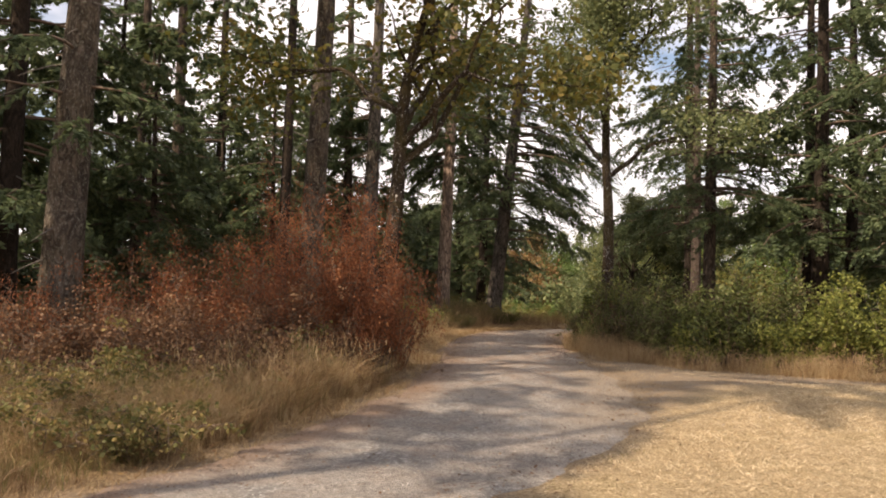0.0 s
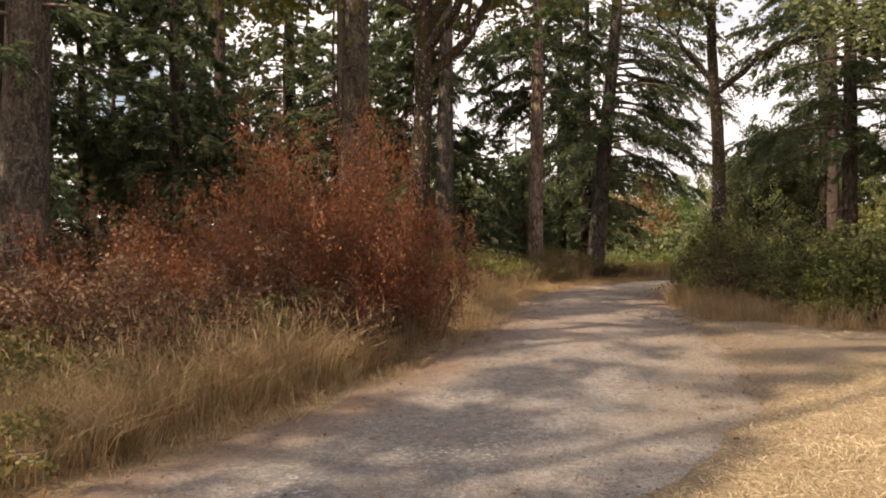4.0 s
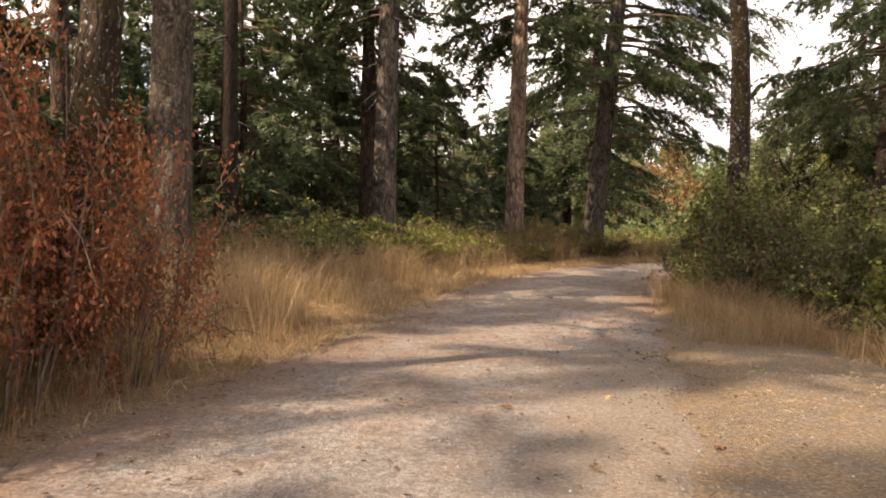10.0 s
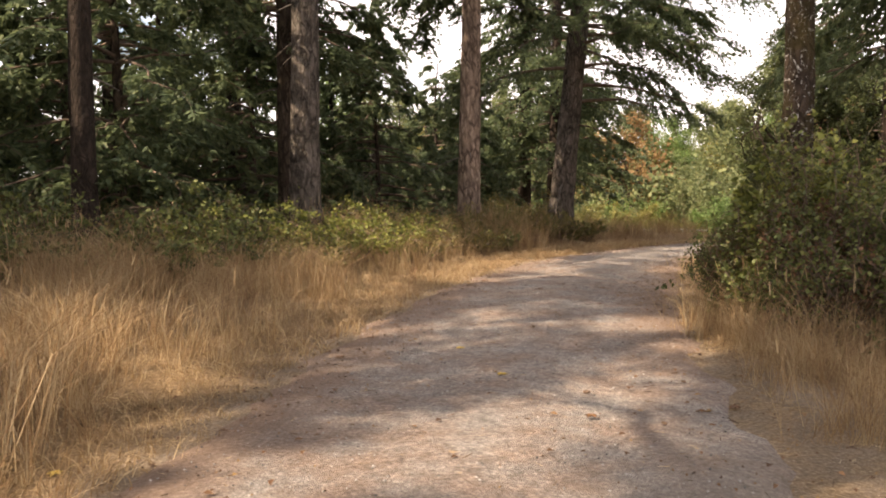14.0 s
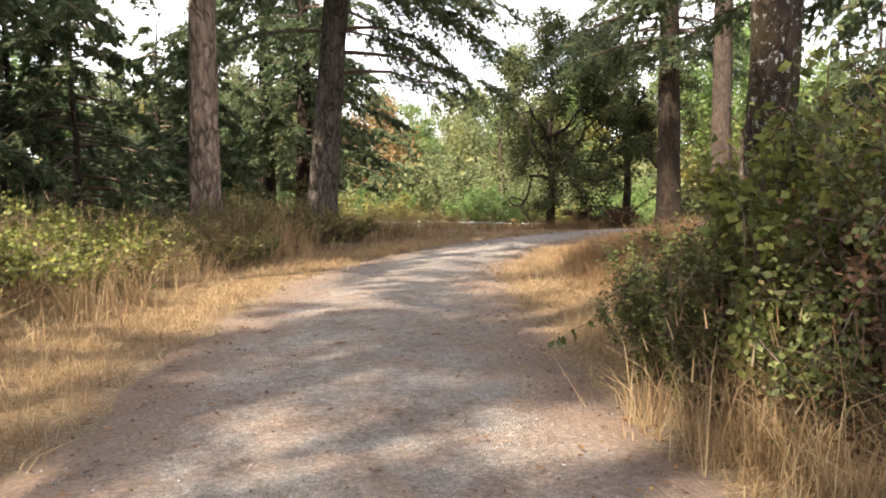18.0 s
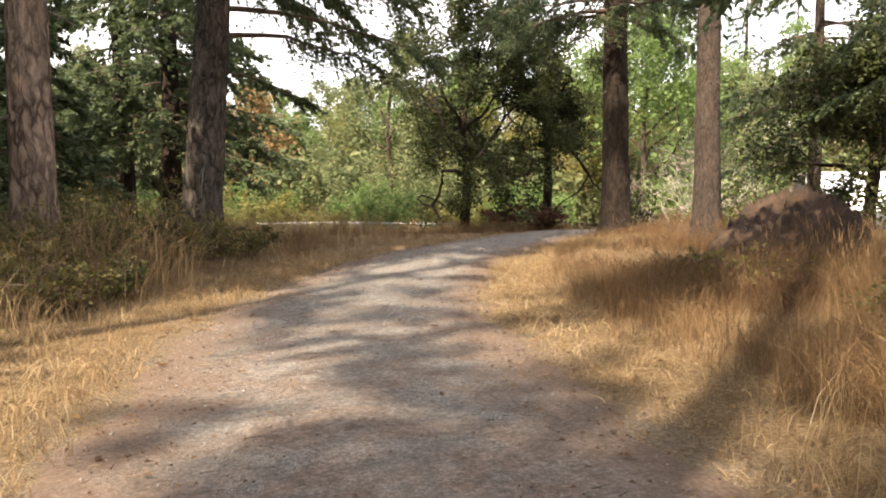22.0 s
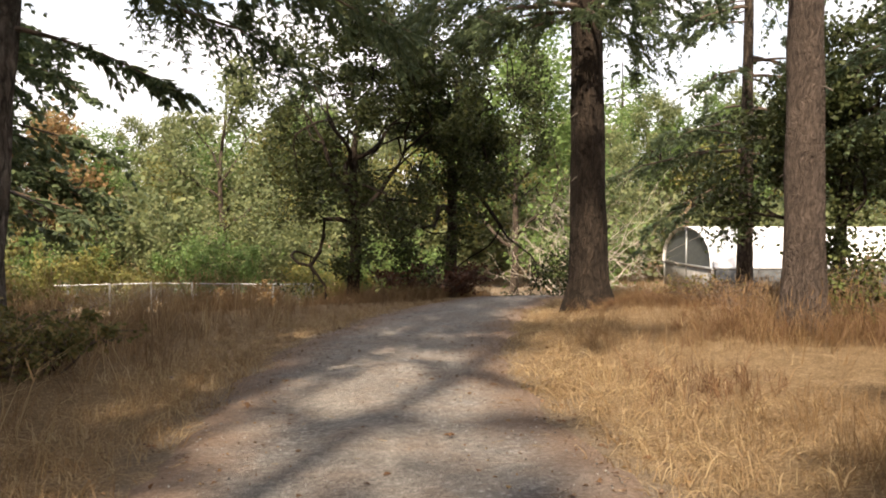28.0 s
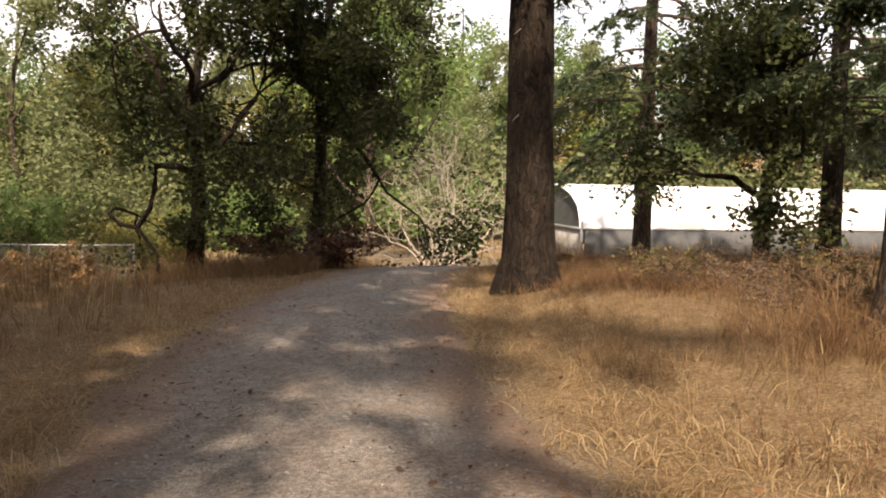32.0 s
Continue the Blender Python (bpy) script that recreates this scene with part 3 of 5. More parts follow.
def fir(place, radius, height=22.0, clear=5.0, lean=(0, 0), reach=3.2, limbs=84, dense=15.0, bark=None, needles=None, label="", stubs=8, group="fir trees", one_side=None, low=(), crown=12.0, far=False, rising=1.15, stub=1.5, thin=0.3, fine=1.0):
    """A Douglas fir: furrowed tapering trunk with a flared foot, dead stubs below, drooping needled limbs above."""
    x, y = place
    reseed(x, y)
    ob = thing("douglas_fir", (x, y, float(land(x, y)) - 0.08), label, "tree", group)
    rows = 30 if far else 50
    line, s = trunk_line(height, lean, 0.08, rows)
    r = radius * (1 - 0.86 * s ** 0.9) + radius * 0.55 * np.exp(-line[:, 2] / 0.35)
    trunk, wood, foliage = Heap(), Heap(), Heap()
    tube(trunk, line, r, 10 if far else 24, 0.05, seed=x + y)
    part("trunk", trunk, bark or BARK_FIR, ob, smooth=True)
    for _ in range(stubs):
        h = rng.uniform(1.6, max(clear, 2.5) + 1)
        c = np.array([np.interp(h, line[:, 2], line[:, 0]), np.interp(h, line[:, 2], line[:, 1]), h])
        a, l = rng.uniform(0, 6.28), rng.uniform(0.2, 1) * stub
        q = np.linspace(0, 1, 5)[:, None]
        tube(wood, c + q * l * np.array([math.cos(a), math.sin(a), -0.15]) - q * q * [0, 0, 0.25 * l], np.linspace(0.025, 0.006, 5), 4)
    top = min(height, clear + crown)
    hs = np.sort(clear + (top - clear) * rng.uniform(0, 1, limbs) ** rising)
    todo = [(h, rng.uniform(0, 6.28) if one_side is None or rng.random() < 0.2 else rng.normal(one_side, 0.9), 1.0) for h in hs]
    lower = len(todo)
    todo += [(h, a, f) for h, a, f in low]
    for k, (h, a, f) in enumerate(todo):
        frac = (h - clear) / (height - clear)
        l = f * reach * (1 - 0.8 * max(frac, 0) ** 1.3) * rng.uniform(0.6, 1.2)
        c = np.array([np.interp(h, line[:, 2], line[:, 0]), np.interp(h, line[:, 2], line[:, 1]), h])
        limb = wood if far else Heap()
        needle_branch(foliage, limb, c, a, l, rng.uniform(-0.1, 0.2), rng.uniform(0.15, 0.45), 0.3, dense * (1.0 if k >= lower or h < clear + 6 else thin), fine * (0.8 if k >= lower and h < 10 else 1.0 if h < 11 else 1.9))
        if not far:
            part("limb", limb, TWIG, ob)
    if wood.n:
        tagged(part("deadwood", wood, TWIG_DEAD, ob), kind="stuff")
    part("crown", foliage, needles or NEEDLE, ob)
    return ob


def grow(wood, ends, start, d, length, radius, depth, bend=0.35, split=(2, 3), rise=0.15):
    """A limb that wanders, thins and forks; its ends are kept for the leaves."""
    n = 6
    pts = [np.array(start, float)]
    d = np.array(d, float)
    for _ in range(n - 1):
        d = unit(d + rng.normal(0, bend / 2, 3) + np.array([0, 0, rise * 0.3]))
        pts.append(pts[-1] + d * length / (n - 1))
    end = radius * (0.62 if depth else 0.25)
    tube(wood, pts, np.linspace(radius, end, n), 10 if radius > 0.08 else 5 if radius > 0.03 else 3, 0.06 if radius > 0.05 else 0)
    if depth <= 2:
        ends += [(p, d) for p in pts[3 if depth == 2 else 2:]]
    if depth:
        for k in range(rng.integers(split[0], split[1] + 1)):
            at = pts[-1] if k < 2 else pts[int(rng.integers(2, n - 1))]
            q = unit(d + rng.normal(0, 0.6, 3) + np.array([0, 0, rise]))
            grow(wood, ends, at, q, length * rng.uniform(0.6, 0.85), end * rng.uniform(0.7, 0.95), depth - 1, bend, split, rise)


def crown_on(ends, per, spread, size, clump=0.6, droop=0.3):
    at = np.array([p for p, _ in ends])
    at = at[rng.random(len(at)) < clump]
    per = int(per / clump)
    at = np.repeat(at, per, 0)
    at = at + rng.normal(0, spread, at.shape) * [1, 1, 0.75]
    return leaves(Heap(), at, size, droop)


def broadleaf(name, place, label, height=8.0, radius=0.2, depth=4, lean=(0, 0), fork=0.35, per=14, spread=0.35, size=0.12, leaf=None, bark=None, bend=0.35, limbs=5, group="", rise=0.2, reach=0.5, turn=0.0, z=None, aim=(), open_above=99.0, clump=0.6):
    """A leafy tree: a wandering trunk, forking limbs, and a ragged crown of single leaves on their ends."""
    x, y = place
    reseed(x, y)
    ob = thing(name, (x, y, (float(land(x, y)) if z is None else z) - 0.08), label, "tree", group, turn)
    wood, ends = Heap(), []
    line, s = trunk_line(height * 0.8, lean, 0.22, 26)
    tube(wood, line, radius * (1 - 0.7 * s) + radius * 0.4 * np.exp(-line[:, 2] / 0.25), 18, 0.07, seed=x)
    for k in range(limbs):
        f = fork + (1 - fork) * (k + 0.5) / limbs
        i = int(f * 25)
        a = k * 2.4 + rng.uniform(-0.5, 0.5) if not aim else aim[k % len(aim)] + rng.uniform(-0.3, 0.3)
        d = unit(np.array([math.cos(a), math.sin(a), 0.35 + 0.9 * f]))
        boughs = Heap()
        grow(boughs, ends, line[i], d, height * reach * (1.15 - 0.6 * f), radius * (0.55 - 0.25 * f), depth - 2, bend, rise=rise)
        part("limb", boughs, bark or BARK_SHADED, ob, smooth=True)
    boughs = Heap()
    grow(boughs, ends, line[-1], (lean[0], lean[1], 1), height * 0.22, radius * 0.28, depth - 2, bend, rise=rise)
    part("limb", boughs, bark or BARK_SHADED, ob, smooth=True)
    part("trunk", wood, bark or BARK_SHADED, ob, smooth=True)
    ends = [e for e in ends if e[0][2] < open_above or rng.random() < 0.35]
    part("crown", crown_on(ends, per, spread, size, clump), leaf or OAK_LEAF, ob)
    return ob


def shrub(name, place, label, wide=1.6, tall=1.8, count=3000, size=0.07, leaf=None, stems=26, group="", deep=None, droop=0.3, twig=None, hollow=0.35, z=None, category="shrub", long=1.5, hang=0.0, tight=0.095, uneven=0.55):
    """A bush: many stems from one foot, with leaves along and round their upper parts in uneven tufts."""
    x, y = place
    reseed(x, y)
    ob = thing(name, (x, y, (float(land(x, y)) if z is None else z) - 0.03), label, category, group)
    deep = deep or wide
    wood, tufts = Heap(), []
    for _ in range(stems):
        a, f = rng.uniform(0, 6.28), rng.uniform(0.15, 1.0) ** 0.6
        foot = np.array([math.cos(a) * wide * 0.35 * f, math.sin(a) * deep * 0.35 * f, 0])
        stray = 1.0 if rng.random() < 0.78 else rng.uniform(1.0, 1.4)
        tip = np.array([math.cos(a) * wide * f * stray, math.sin(a) * deep * f * stray, tall * rng.uniform(0.45, 1.08) * math.sqrt(max(0.1, 1 - 0.55 * f * f)) * (1.0 if stray == 1.0 else rng.uniform(0.8, 1.2))])
        q = np.linspace(0, 1, 7)[:, None]
        line = foot + (tip - foot) * q + np.array([0, 0, 0.35 * tall]) * (q * (1 - q)) + rng.normal(0, 0.08, (7, 3)) * np.sqrt(q)
        tube(wood, line, np.linspace(rng.uniform(0.007, 0.014), 0.003, 7), 4)
        for s in np.linspace(hollow, 1, 6):
            c = np.array([np.interp(s, q[:, 0], line[:, i]) for i in range(3)])
            tufts.append(c)
            side = c + rng.normal(0, 0.22, 3) * [wide / 1.5, deep / 1.5, tall / 2.2]
            tube(wood, np.stack([c, (c + side) / 2 + rng.normal(0, 0.03, 3), side]), [0.006, 0.004, 0.002], 3)
            tufts.append(side)
    tufts = np.array(tufts)
    share = rng.gamma(uneven, 1.0, len(tufts))
    pick = rng.choice(len(tufts), count, p=share / share.sum())
    at = tufts[pick] + rng.normal(0, tight, (count, 3)) * rng.uniform(0.35, 1.3, (count, 1)) * [wide / 1.4, deep / 1.4, tall / 1.8]
    at[:, 2] -= np.abs(rng.normal(0, hang, count))
    at[:, 2] = np.abs(at[:, 2]) + 0.02
    tagged(part("twig_tangle", wood, twig or TWIG, ob), kind="stuff")
    part("foliage", leaves(Heap(), at, size, droop, long), leaf or BRAMBLE, ob)
    return ob


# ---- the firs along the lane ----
fir((0.05, 35.5), 0.31, 24, 7.0, (0.01, 0), 3.6, 48, bark=BARK_PALE_LIT, label="tall fir among brambles, its pale furrowed bark lightened as if sunlit", one_side=2.1, crown=8, dense=20, thin=0.6, fine=1.0)
fir((2.4, 38.5), 0.36, 25, 4.8, (0.085, 0.0), 4.1, 50, bark=BARK_GREY, label="tall leaning fir with grey furrowed bark beside the lane", low=((3.3, -0.5, 0.7), (3.9, 0.3, 0.8), (4.4, -0.3, 1.0), (4.9, 0.5, 1.0), (5.5, -0.6, 1.0), (6.1, 0.15, 1.1), (6.9, 0.6, 1.1), (7.6, -0.4, 1.1), (5.8, 0.3, 1.0), (6.6, -0.2, 1.1), (8.0, -0.1, 1.1), (5.4, 0.8, 1.0), (7.0, -0.5, 1.1), (7.7, 0.5, 1.1), (8.4, 0.25, 1.1), (8.8, -0.4, 1.1), (9.3, 0.1, 1.1), (9.8, 0.6, 1.0), (7.4, 0.3, 1.1), (7.9, -0.7, 1.1), (8.3, 0.7, 1.1), (8.6, 0.0, 1.1), (9.0, -0.2, 1.2), (9.5, 0.35, 1.2), (10.1, -0.1, 1.2), (10.5, 0.4, 1.2), (10.9, -0.5, 1.2), (11.3, 0.1, 1.2)), crown=12, dense=19, thin=0.5, fine=0.75)
fir((-2.85, 30.6), 0.33, 24, 6.6, (0.012, 0), 3.0, 6, bark=BARK_GREY, low=[(6.0 + 0.2 * k, 1.5 + 1.1 * k % 1.5, 1.0) for k in range(22)], label="tall fir with grey-brown bark above the brambles", crown=5, dense=14, thin=0.4, fine=0.9)
fir((-3.9, 32.8), 0.24, 22, 4.4, (-0.01, 0), 2.8, 52, bark=BARK_FIR, label="slim dark fir close behind a larger one", crown=9, thin=0.6)
fir((-3.4, 20.7), 0.33, 24, 8.6, (0.02, 0), 3.4, 20, bark=BARK_LICHEN, label="tall fir with grey bark rising behind red shrubs", crown=11, dense=14, thin=0.9, low=[(12.3 + 0.3 * k, 1.5 + 0.4 * (k % 4), 1.1) for k in range(9)])
fir((-6.85, 14.6), 0.38, 24, 12.0, (0.03, 0), 3.4, 46, crown=8.0, bark=BARK_LICHEN, label="stout fir with pale lichened bark and dead twigs", stubs=26, dense=13, thin=1.0, low=((4.2, -1.2, 0.6), (5.0, -0.4, 0.7), (3.6, 2.5, 0.5), (4.8, -2.2, 0.7), (5.6, -1.6, 0.7)))
fir((-9.2, 17.2), 0.26, 23, 3.0, (0, 0), 3.0, 60, crown=14.0, bark=BARK_SHADED, label="dark fir deep in the wood", thin=0.8)
fir((-8.9, 23.6), 0.17, 26, 13.0, (0, 0), 2.2, 12, bark=BARK_FIR, label="slim straight fir in the wood", crown=3.5, dense=12, thin=0.6)
fir((-8.3, 25.2), 0.21, 25, 17.0, (-0.01, 0), 2.4, 4, bark=BARK_FIR, label="slim straight fir in the wood", crown=7, dense=12, thin=0.6)
fir((-5.2, 26.5), 0.2, 26, 16.0, (0, 0), 3.0, 12, bark=BARK_SHADED, dense=12, thin=1.0, label="dark fir in the shade of the wood", crown=8)
fir((1.0, 52.0), 0.36, 24, 3.2, (0, 0), 3.2, 110, bark=BARK_SHADED, thin=0.7, crown=15, dense=15, fine=1.3, label="dark fir trunk in the shade behind the lane")
fir((2.3, 48.5), 0.31, 24, 3.2, (0.01, 0), 3.2, 110, bark=BARK_SHADED, thin=0.7, crown=15, dense=15, fine=1.3, label="dark fir trunk in the shade behind the lane")
fir((-5.0, 41.0), 0.14, 7, 0.8, (0, 0), 3.2, 70, bark=BARK_SHADED, thin=1.0, crown=8, dense=12, fine=1.2, label="dark fir with low sweeping limbs")
fir((-10.0, 36.0), 0.3, 22, 1.6, (0, 0), 3.4, 100, bark=BARK_SHADED, thin=1.0, crown=16, dense=11, fine=1.4, label="dark fir with low sweeping limbs")
fir((-2.2, 46.0), 0.13, 7, 0.9, (0, 0), 2.8, 70, bark=BARK_SHADED, thin=1.0, crown=16, dense=11, fine=1.4, label="dark fir with low sweeping limbs")
fir((12.2, 40.1), 0.34, 25, 5.0, (-0.015, 0.01), 3.4, 64, bark=BARK_SHADED, dense=12, thin=0.5, fine=0.6, label="tall fir at the bend of the lane, bark darkened as if shaded", stubs=6, stub=0.5, low=((5.4, 3.2, 1.0), (5.8, 2.8, 1.0), (6.2, 3.5, 1.1), (6.6, 3.0, 1.1), (5.2, 0.1, 1.0), (6.0, 0.4, 1.0)))
fir((10.9, 35.1), 0.235, 24, 7.5, (-0.01, 0), 2.8, 60, bark=BARK_SLIM, fine=0.8, label="slim fir with bare pinkish-grey trunk", stubs=14, stub=0.35)
fir((22.8, 44.7), 0.25, 17, 3.4, (0, 0), 3.6, 64, bark=BARK_FIR, dense=10, thin=0.6, label="green fir with dead grey limbs near its top")
fir((24.5, 40.5), 0.28, 18, 3.0, (0, 0), 3.4, 64, bark=BARK_SHADED, dense=11, thin=0.6, label="dark fir in front of the white hoop house")
fir((20.5, 37.0), 0.24, 17, 2.8, (0, 0), 3.4, 64, bark=BARK_SHADED, dense=12, thin=0.6, label="green fir with low hanging limbs")
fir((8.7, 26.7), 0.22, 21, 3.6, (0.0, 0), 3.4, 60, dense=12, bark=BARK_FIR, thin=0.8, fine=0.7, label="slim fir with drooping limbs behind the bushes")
fir((11.5, 24.9), 0.28, 21, 3.6, (0, 0), 3.2, 50, bark=BARK_SHADED, dense=11, thin=0.6, label="dark fir behind the bushes")
fir((14.5, 29.0), 0.24, 20, 3.0, (0, 0), 3.2, 64, bark=BARK_SHADED, dense=11, thin=0.6, fine=1.2, label="fir in the wood beyond the bushes")
fir((13.0, 21.6), 0.26, 20, 3.0, (0, 0), 3.6, 54, bark=BARK_SHADED, dense=11, thin=0.6, label="fir in the wood beyond the bushes")
fir((15.8, 24.2), 0.26, 20, 2.6, (0, 0), 3.6, 54, bark=BARK_SHADED, dense=11, thin=0.6, fine=1.2, label="fir in the wood beyond the bushes")
fir((12.7, 28.4), 0.24, 20, 3.2, (0, 0), 3.4, 64, bark=BARK_SHADED, dense=11, thin=0.6, fine=1.2, label="fir in the wood beyond the bushes")
# young firs whose limbs sweep the ground
fir((-7.3, 20.5), 0.12, 8, 0.7, (0, 0), 2.4, 84, label="young green fir with limbs to the ground", group="young firs", stubs=0)
fir((-6.2, 29.4), 0.13, 10, 0.5, (0, 0), 3.4, 110, dense=10, label="young dark fir with limbs to the ground", group="young firs", stubs=0)
fir((-8.6, 31.5), 0.13, 10, 0.5, (0, 0), 3.4, 100, dense=10, label="young dark fir with limbs to the ground", group="young firs", stubs=0)
fir((-0.8, 44.0), 0.1, 6.5, 0.4, (0, 0), 2.2, 84, label="young dark fir with limbs to the ground", group="young firs", stubs=0)
fir((-11.5, 15.5), 0.16, 13, 0.7, (0, 0), 3.0, 100, thin=1.0, crown=13, label="young green fir with limbs to the ground", group="young firs", stubs=0)
fir((-12.5, 19.5), 0.16, 13, 0.7, (0, 0), 3.0, 100, thin=1.0, crown=13, label="young green fir with limbs to the ground", group="young firs", stubs=0)
fir((-9.6, 20.6), 0.14, 11, 0.7, (0, 0), 2.6, 90, thin=1.0, label="young green fir with limbs to the ground", group="young firs", stubs=0)
fir((-5.6, 35.0), 0.13, 9, 0.5, (0, 0), 3.0, 90, dense=10, label="young dark fir with limbs to the ground", group="young firs", stubs=0)
fir((-3.2, 39.5), 0.1, 6, 0.5, (0, 0), 2.8, 90, dense=10, label="young dark fir with limbs to the ground", group="young firs", stubs=0)
fir((-10.0, 27.5), 0.13, 10, 0.5, (0, 0), 3.2, 90, dense=10, label="young dark fir with limbs to the ground", group="young firs", stubs=0)
# trees beside the start of the walk, whose shade falls on the lane
fir((-8.0, 2.4), 0.17, 25, 6.0, (0, 0), 3.4, 13, label="tall fir beside the lane", stubs=0, dense=12, thin=1.0, crown=4.5, fine=1.4, low=[(17.0 + 0.2 * k, 2.4 * k, 1.3) for k in range(18)] + [(11.6 + 0.4 * k, 2.2 + 1.7 * k % 2.2, 1.0) for k in range(6)])
fir((-9.6, 6.4), 0.18, 23, 9.5, (0, 0), 3.4, 21, label="tall fir beside the lane", stubs=0, dense=10, thin=0.8, crown=9.0, fine=1.4)
fir((-10.8, 11.0), 0.18, 21, 6.0, (0, 0), 3.0, 28, label="tall fir in the wood", stubs=0, dense=11, thin=0.8, crown=11.0, fine=1.2)

# ---- leafy trees ----
broadleaf("maple_tree", (-1.35, 15.4), "leaning mossy maple with brown-green turning leaves over the lane", 9.5, 0.2, 5, (0.13, 0.0), 0.5, 17, 0.42, 0.1, MAPLE_LEAF, BARK_MOSS, open_above=6.6, limbs=10, reach=0.27, rise=0.1, aim=(0.3, -0.6, 0.9, 2.6, -0.1, 1.4, 0.5, -1.2, 3.6, 0.1))
broadleaf("maple_tree", (4.8, 23.9), "tall mossy maple with pale upper limbs among bushes", 12, 0.2, 4, (-0.005, 0), 0.5, 60, 0.42, 0.08, DULL_LEAF, BARK_MOSS, limbs=9, reach=0.21)
broadleaf("oak_tree", (14.2, 20.2), "dark leafy oak behind the bushes", 5.2, 0.16, 5, (0, 0), 0.2, 20, 0.3, 0.075, OAK_LEAF, BARK_SHADED, 0.4, 9, "oaks behind the bushes", 0.1, 0.28)
broadleaf("oak_tree", (17.5, 18.6), "dark leafy oak behind the bushes", 4.8, 0.16, 5, (0, 0), 0.2, 20, 0.3, 0.075, OAK_LEAF, BARK_SHADED, 0.4, 9, "oaks behind the bushes", 0.1, 0.28)
broadleaf("oak_tree", (11.0, 47.0), "dark gnarled oak with low crooked limbs", 6.2, 0.16, 6, (0.01, 0), 0.38, 13, 0.15, 0.07, OAK_LEAF, BARK_SHADED, 0.75, 9, "oaks at the bend", 0.0, 0.36, aim=(2.9, 0.2, 4.4, 1.6, 3.6, -0.6, 2.2), clump=0.38)
broadleaf("oak_tree", (14.1, 47.4), "dark gnarled oak with low crooked limbs", 7.2, 0.17, 6, (0.0, 0), 0.38, 13, 0.15, 0.07, OAK_LEAF, BARK_SHADED, 0.75, 10, "oaks at the bend", 0.0, 0.35, aim=(3.2, 2.8, 0.0, 4.6, 1.4, 3.7, -0.7), clump=0.38)
broadleaf("oak_tree", (20.8, 40.6), "dark leafy oak with limbs hanging low", 6.0, 0.18, 5, (0, 0), 0.2, 20, 0.26, 0.09, OAK_LEAF, BARK_SHADED, 0.5, 9, "", 0.02, 0.26)
broadleaf("maple_tree", (27.0, 61.0), "bright green leafy tree behind the oaks", 10.5, 0.2, 4, (0, 0), 0.15, 44, 0.6, 0.15, GREEN_LEAF, BARK_FIR, limbs=9, reach=0.36)


# ---- bushes ----
def row(points, name, label, group, **kw):
    for x, y, w, h, n in points:
        shrub(name, (x, y), label, w, h, n, group=group, **kw)


for x, y, w, h, n, stems, label in (
        (-2.1, 13.9, 1.5, 3.3, 42000, 60, "tall shrub of dead rust-red leaves beside the lane"),
        (-1.2, 14.6, 0.9, 2.6, 15000, 34, "thin shrub of dead rust-red leaves round a trunk"),
        (-0.95, 15.7, 0.85, 2.2, 7000, 30, "thin shrub of dead rust-red leaves round a trunk"),
        (-3.7, 14.4, 1.6, 2.3, 20000, 50, "low shrub of dead rust-red leaves"),
        (-5.2, 13.6, 1.6, 1.9, 12000, 44, "low shrub of dead brown-red leaves"),
        (-7.2, 13.2, 1.4, 1.6, 8000, 36, "low shrub of dead brown-red leaves"),
        (-1.1, 16.6, 0.9, 0.9, 900, 22, "low thin shrub of dead rust-red leaves at the grass edge")):
    shrub("red_shrub", (x, y), label, w, h, n, 0.02, RED_LEAF, stems, droop=1.5, twig=TWIG, long=2.3, hang=0.09, tight=0.1, uneven=1.1)
row(((4.8, 22.2, 0.85, 1.95, 11000), (5.7, 21.2, 1.0, 1.45, 12000), (5.1, 23.8, 0.75, 1.3, 12000), (5.2, 24.6, 0.5, 1.1, 8000)), "bramble_bush",
    "ragged green and brown bramble bush with dry grass at its foot", "brambles right of the lane", size=0.031, leaf=BRAMBLE, stems=60)
row(((4.2, 23.3, 0.5, 1.25, 22000), (4.3, 24.1, 0.5, 1.1, 22000), (4.65, 24.9, 0.45, 0.8, 12000)), "bramble_bush",
    "small-leaved dark green bramble bush at the lane's edge", "brambles right of the lane", size=0.02, leaf=BRAMBLE, stems=70, hollow=0.2)
row(((7.0, 20.2, 1.1, 1.9, 11000), (6.4, 23.2, 1.4, 2.1, 9000), (8.6, 22.0, 1.6, 2.5, 9000), (15.5, 17.6, 1.7, 2.0, 5000)), "bramble_bush",
    "dense green bramble bush with dry grass at its foot", "brambles right of the lane", size=0.055, leaf=BRAMBLE, stems=50)
row(((4.6, 23.1, 0.6, 1.85, 8500), (8.3, 19.3, 0.9, 1.2, 8000), (11.2, 18.0, 1.2, 1.3, 8000), (13.9, 16.8, 1.5, 1.9, 8000), (9.6, 18.7, 1.2, 2.1, 13000), (12.6, 17.0, 1.1, 1.7, 9000), (6.2, 19.9, 0.7, 0.9, 5000), (10.6, 17.4, 0.7, 0.9, 5000)), "bramble_bush",
    "bramble bush, its leaves lightened to yellow-green as if sunlit", "brambles right of the lane", size=0.055, leaf=BRAMBLE_SUNLIT, stems=50)
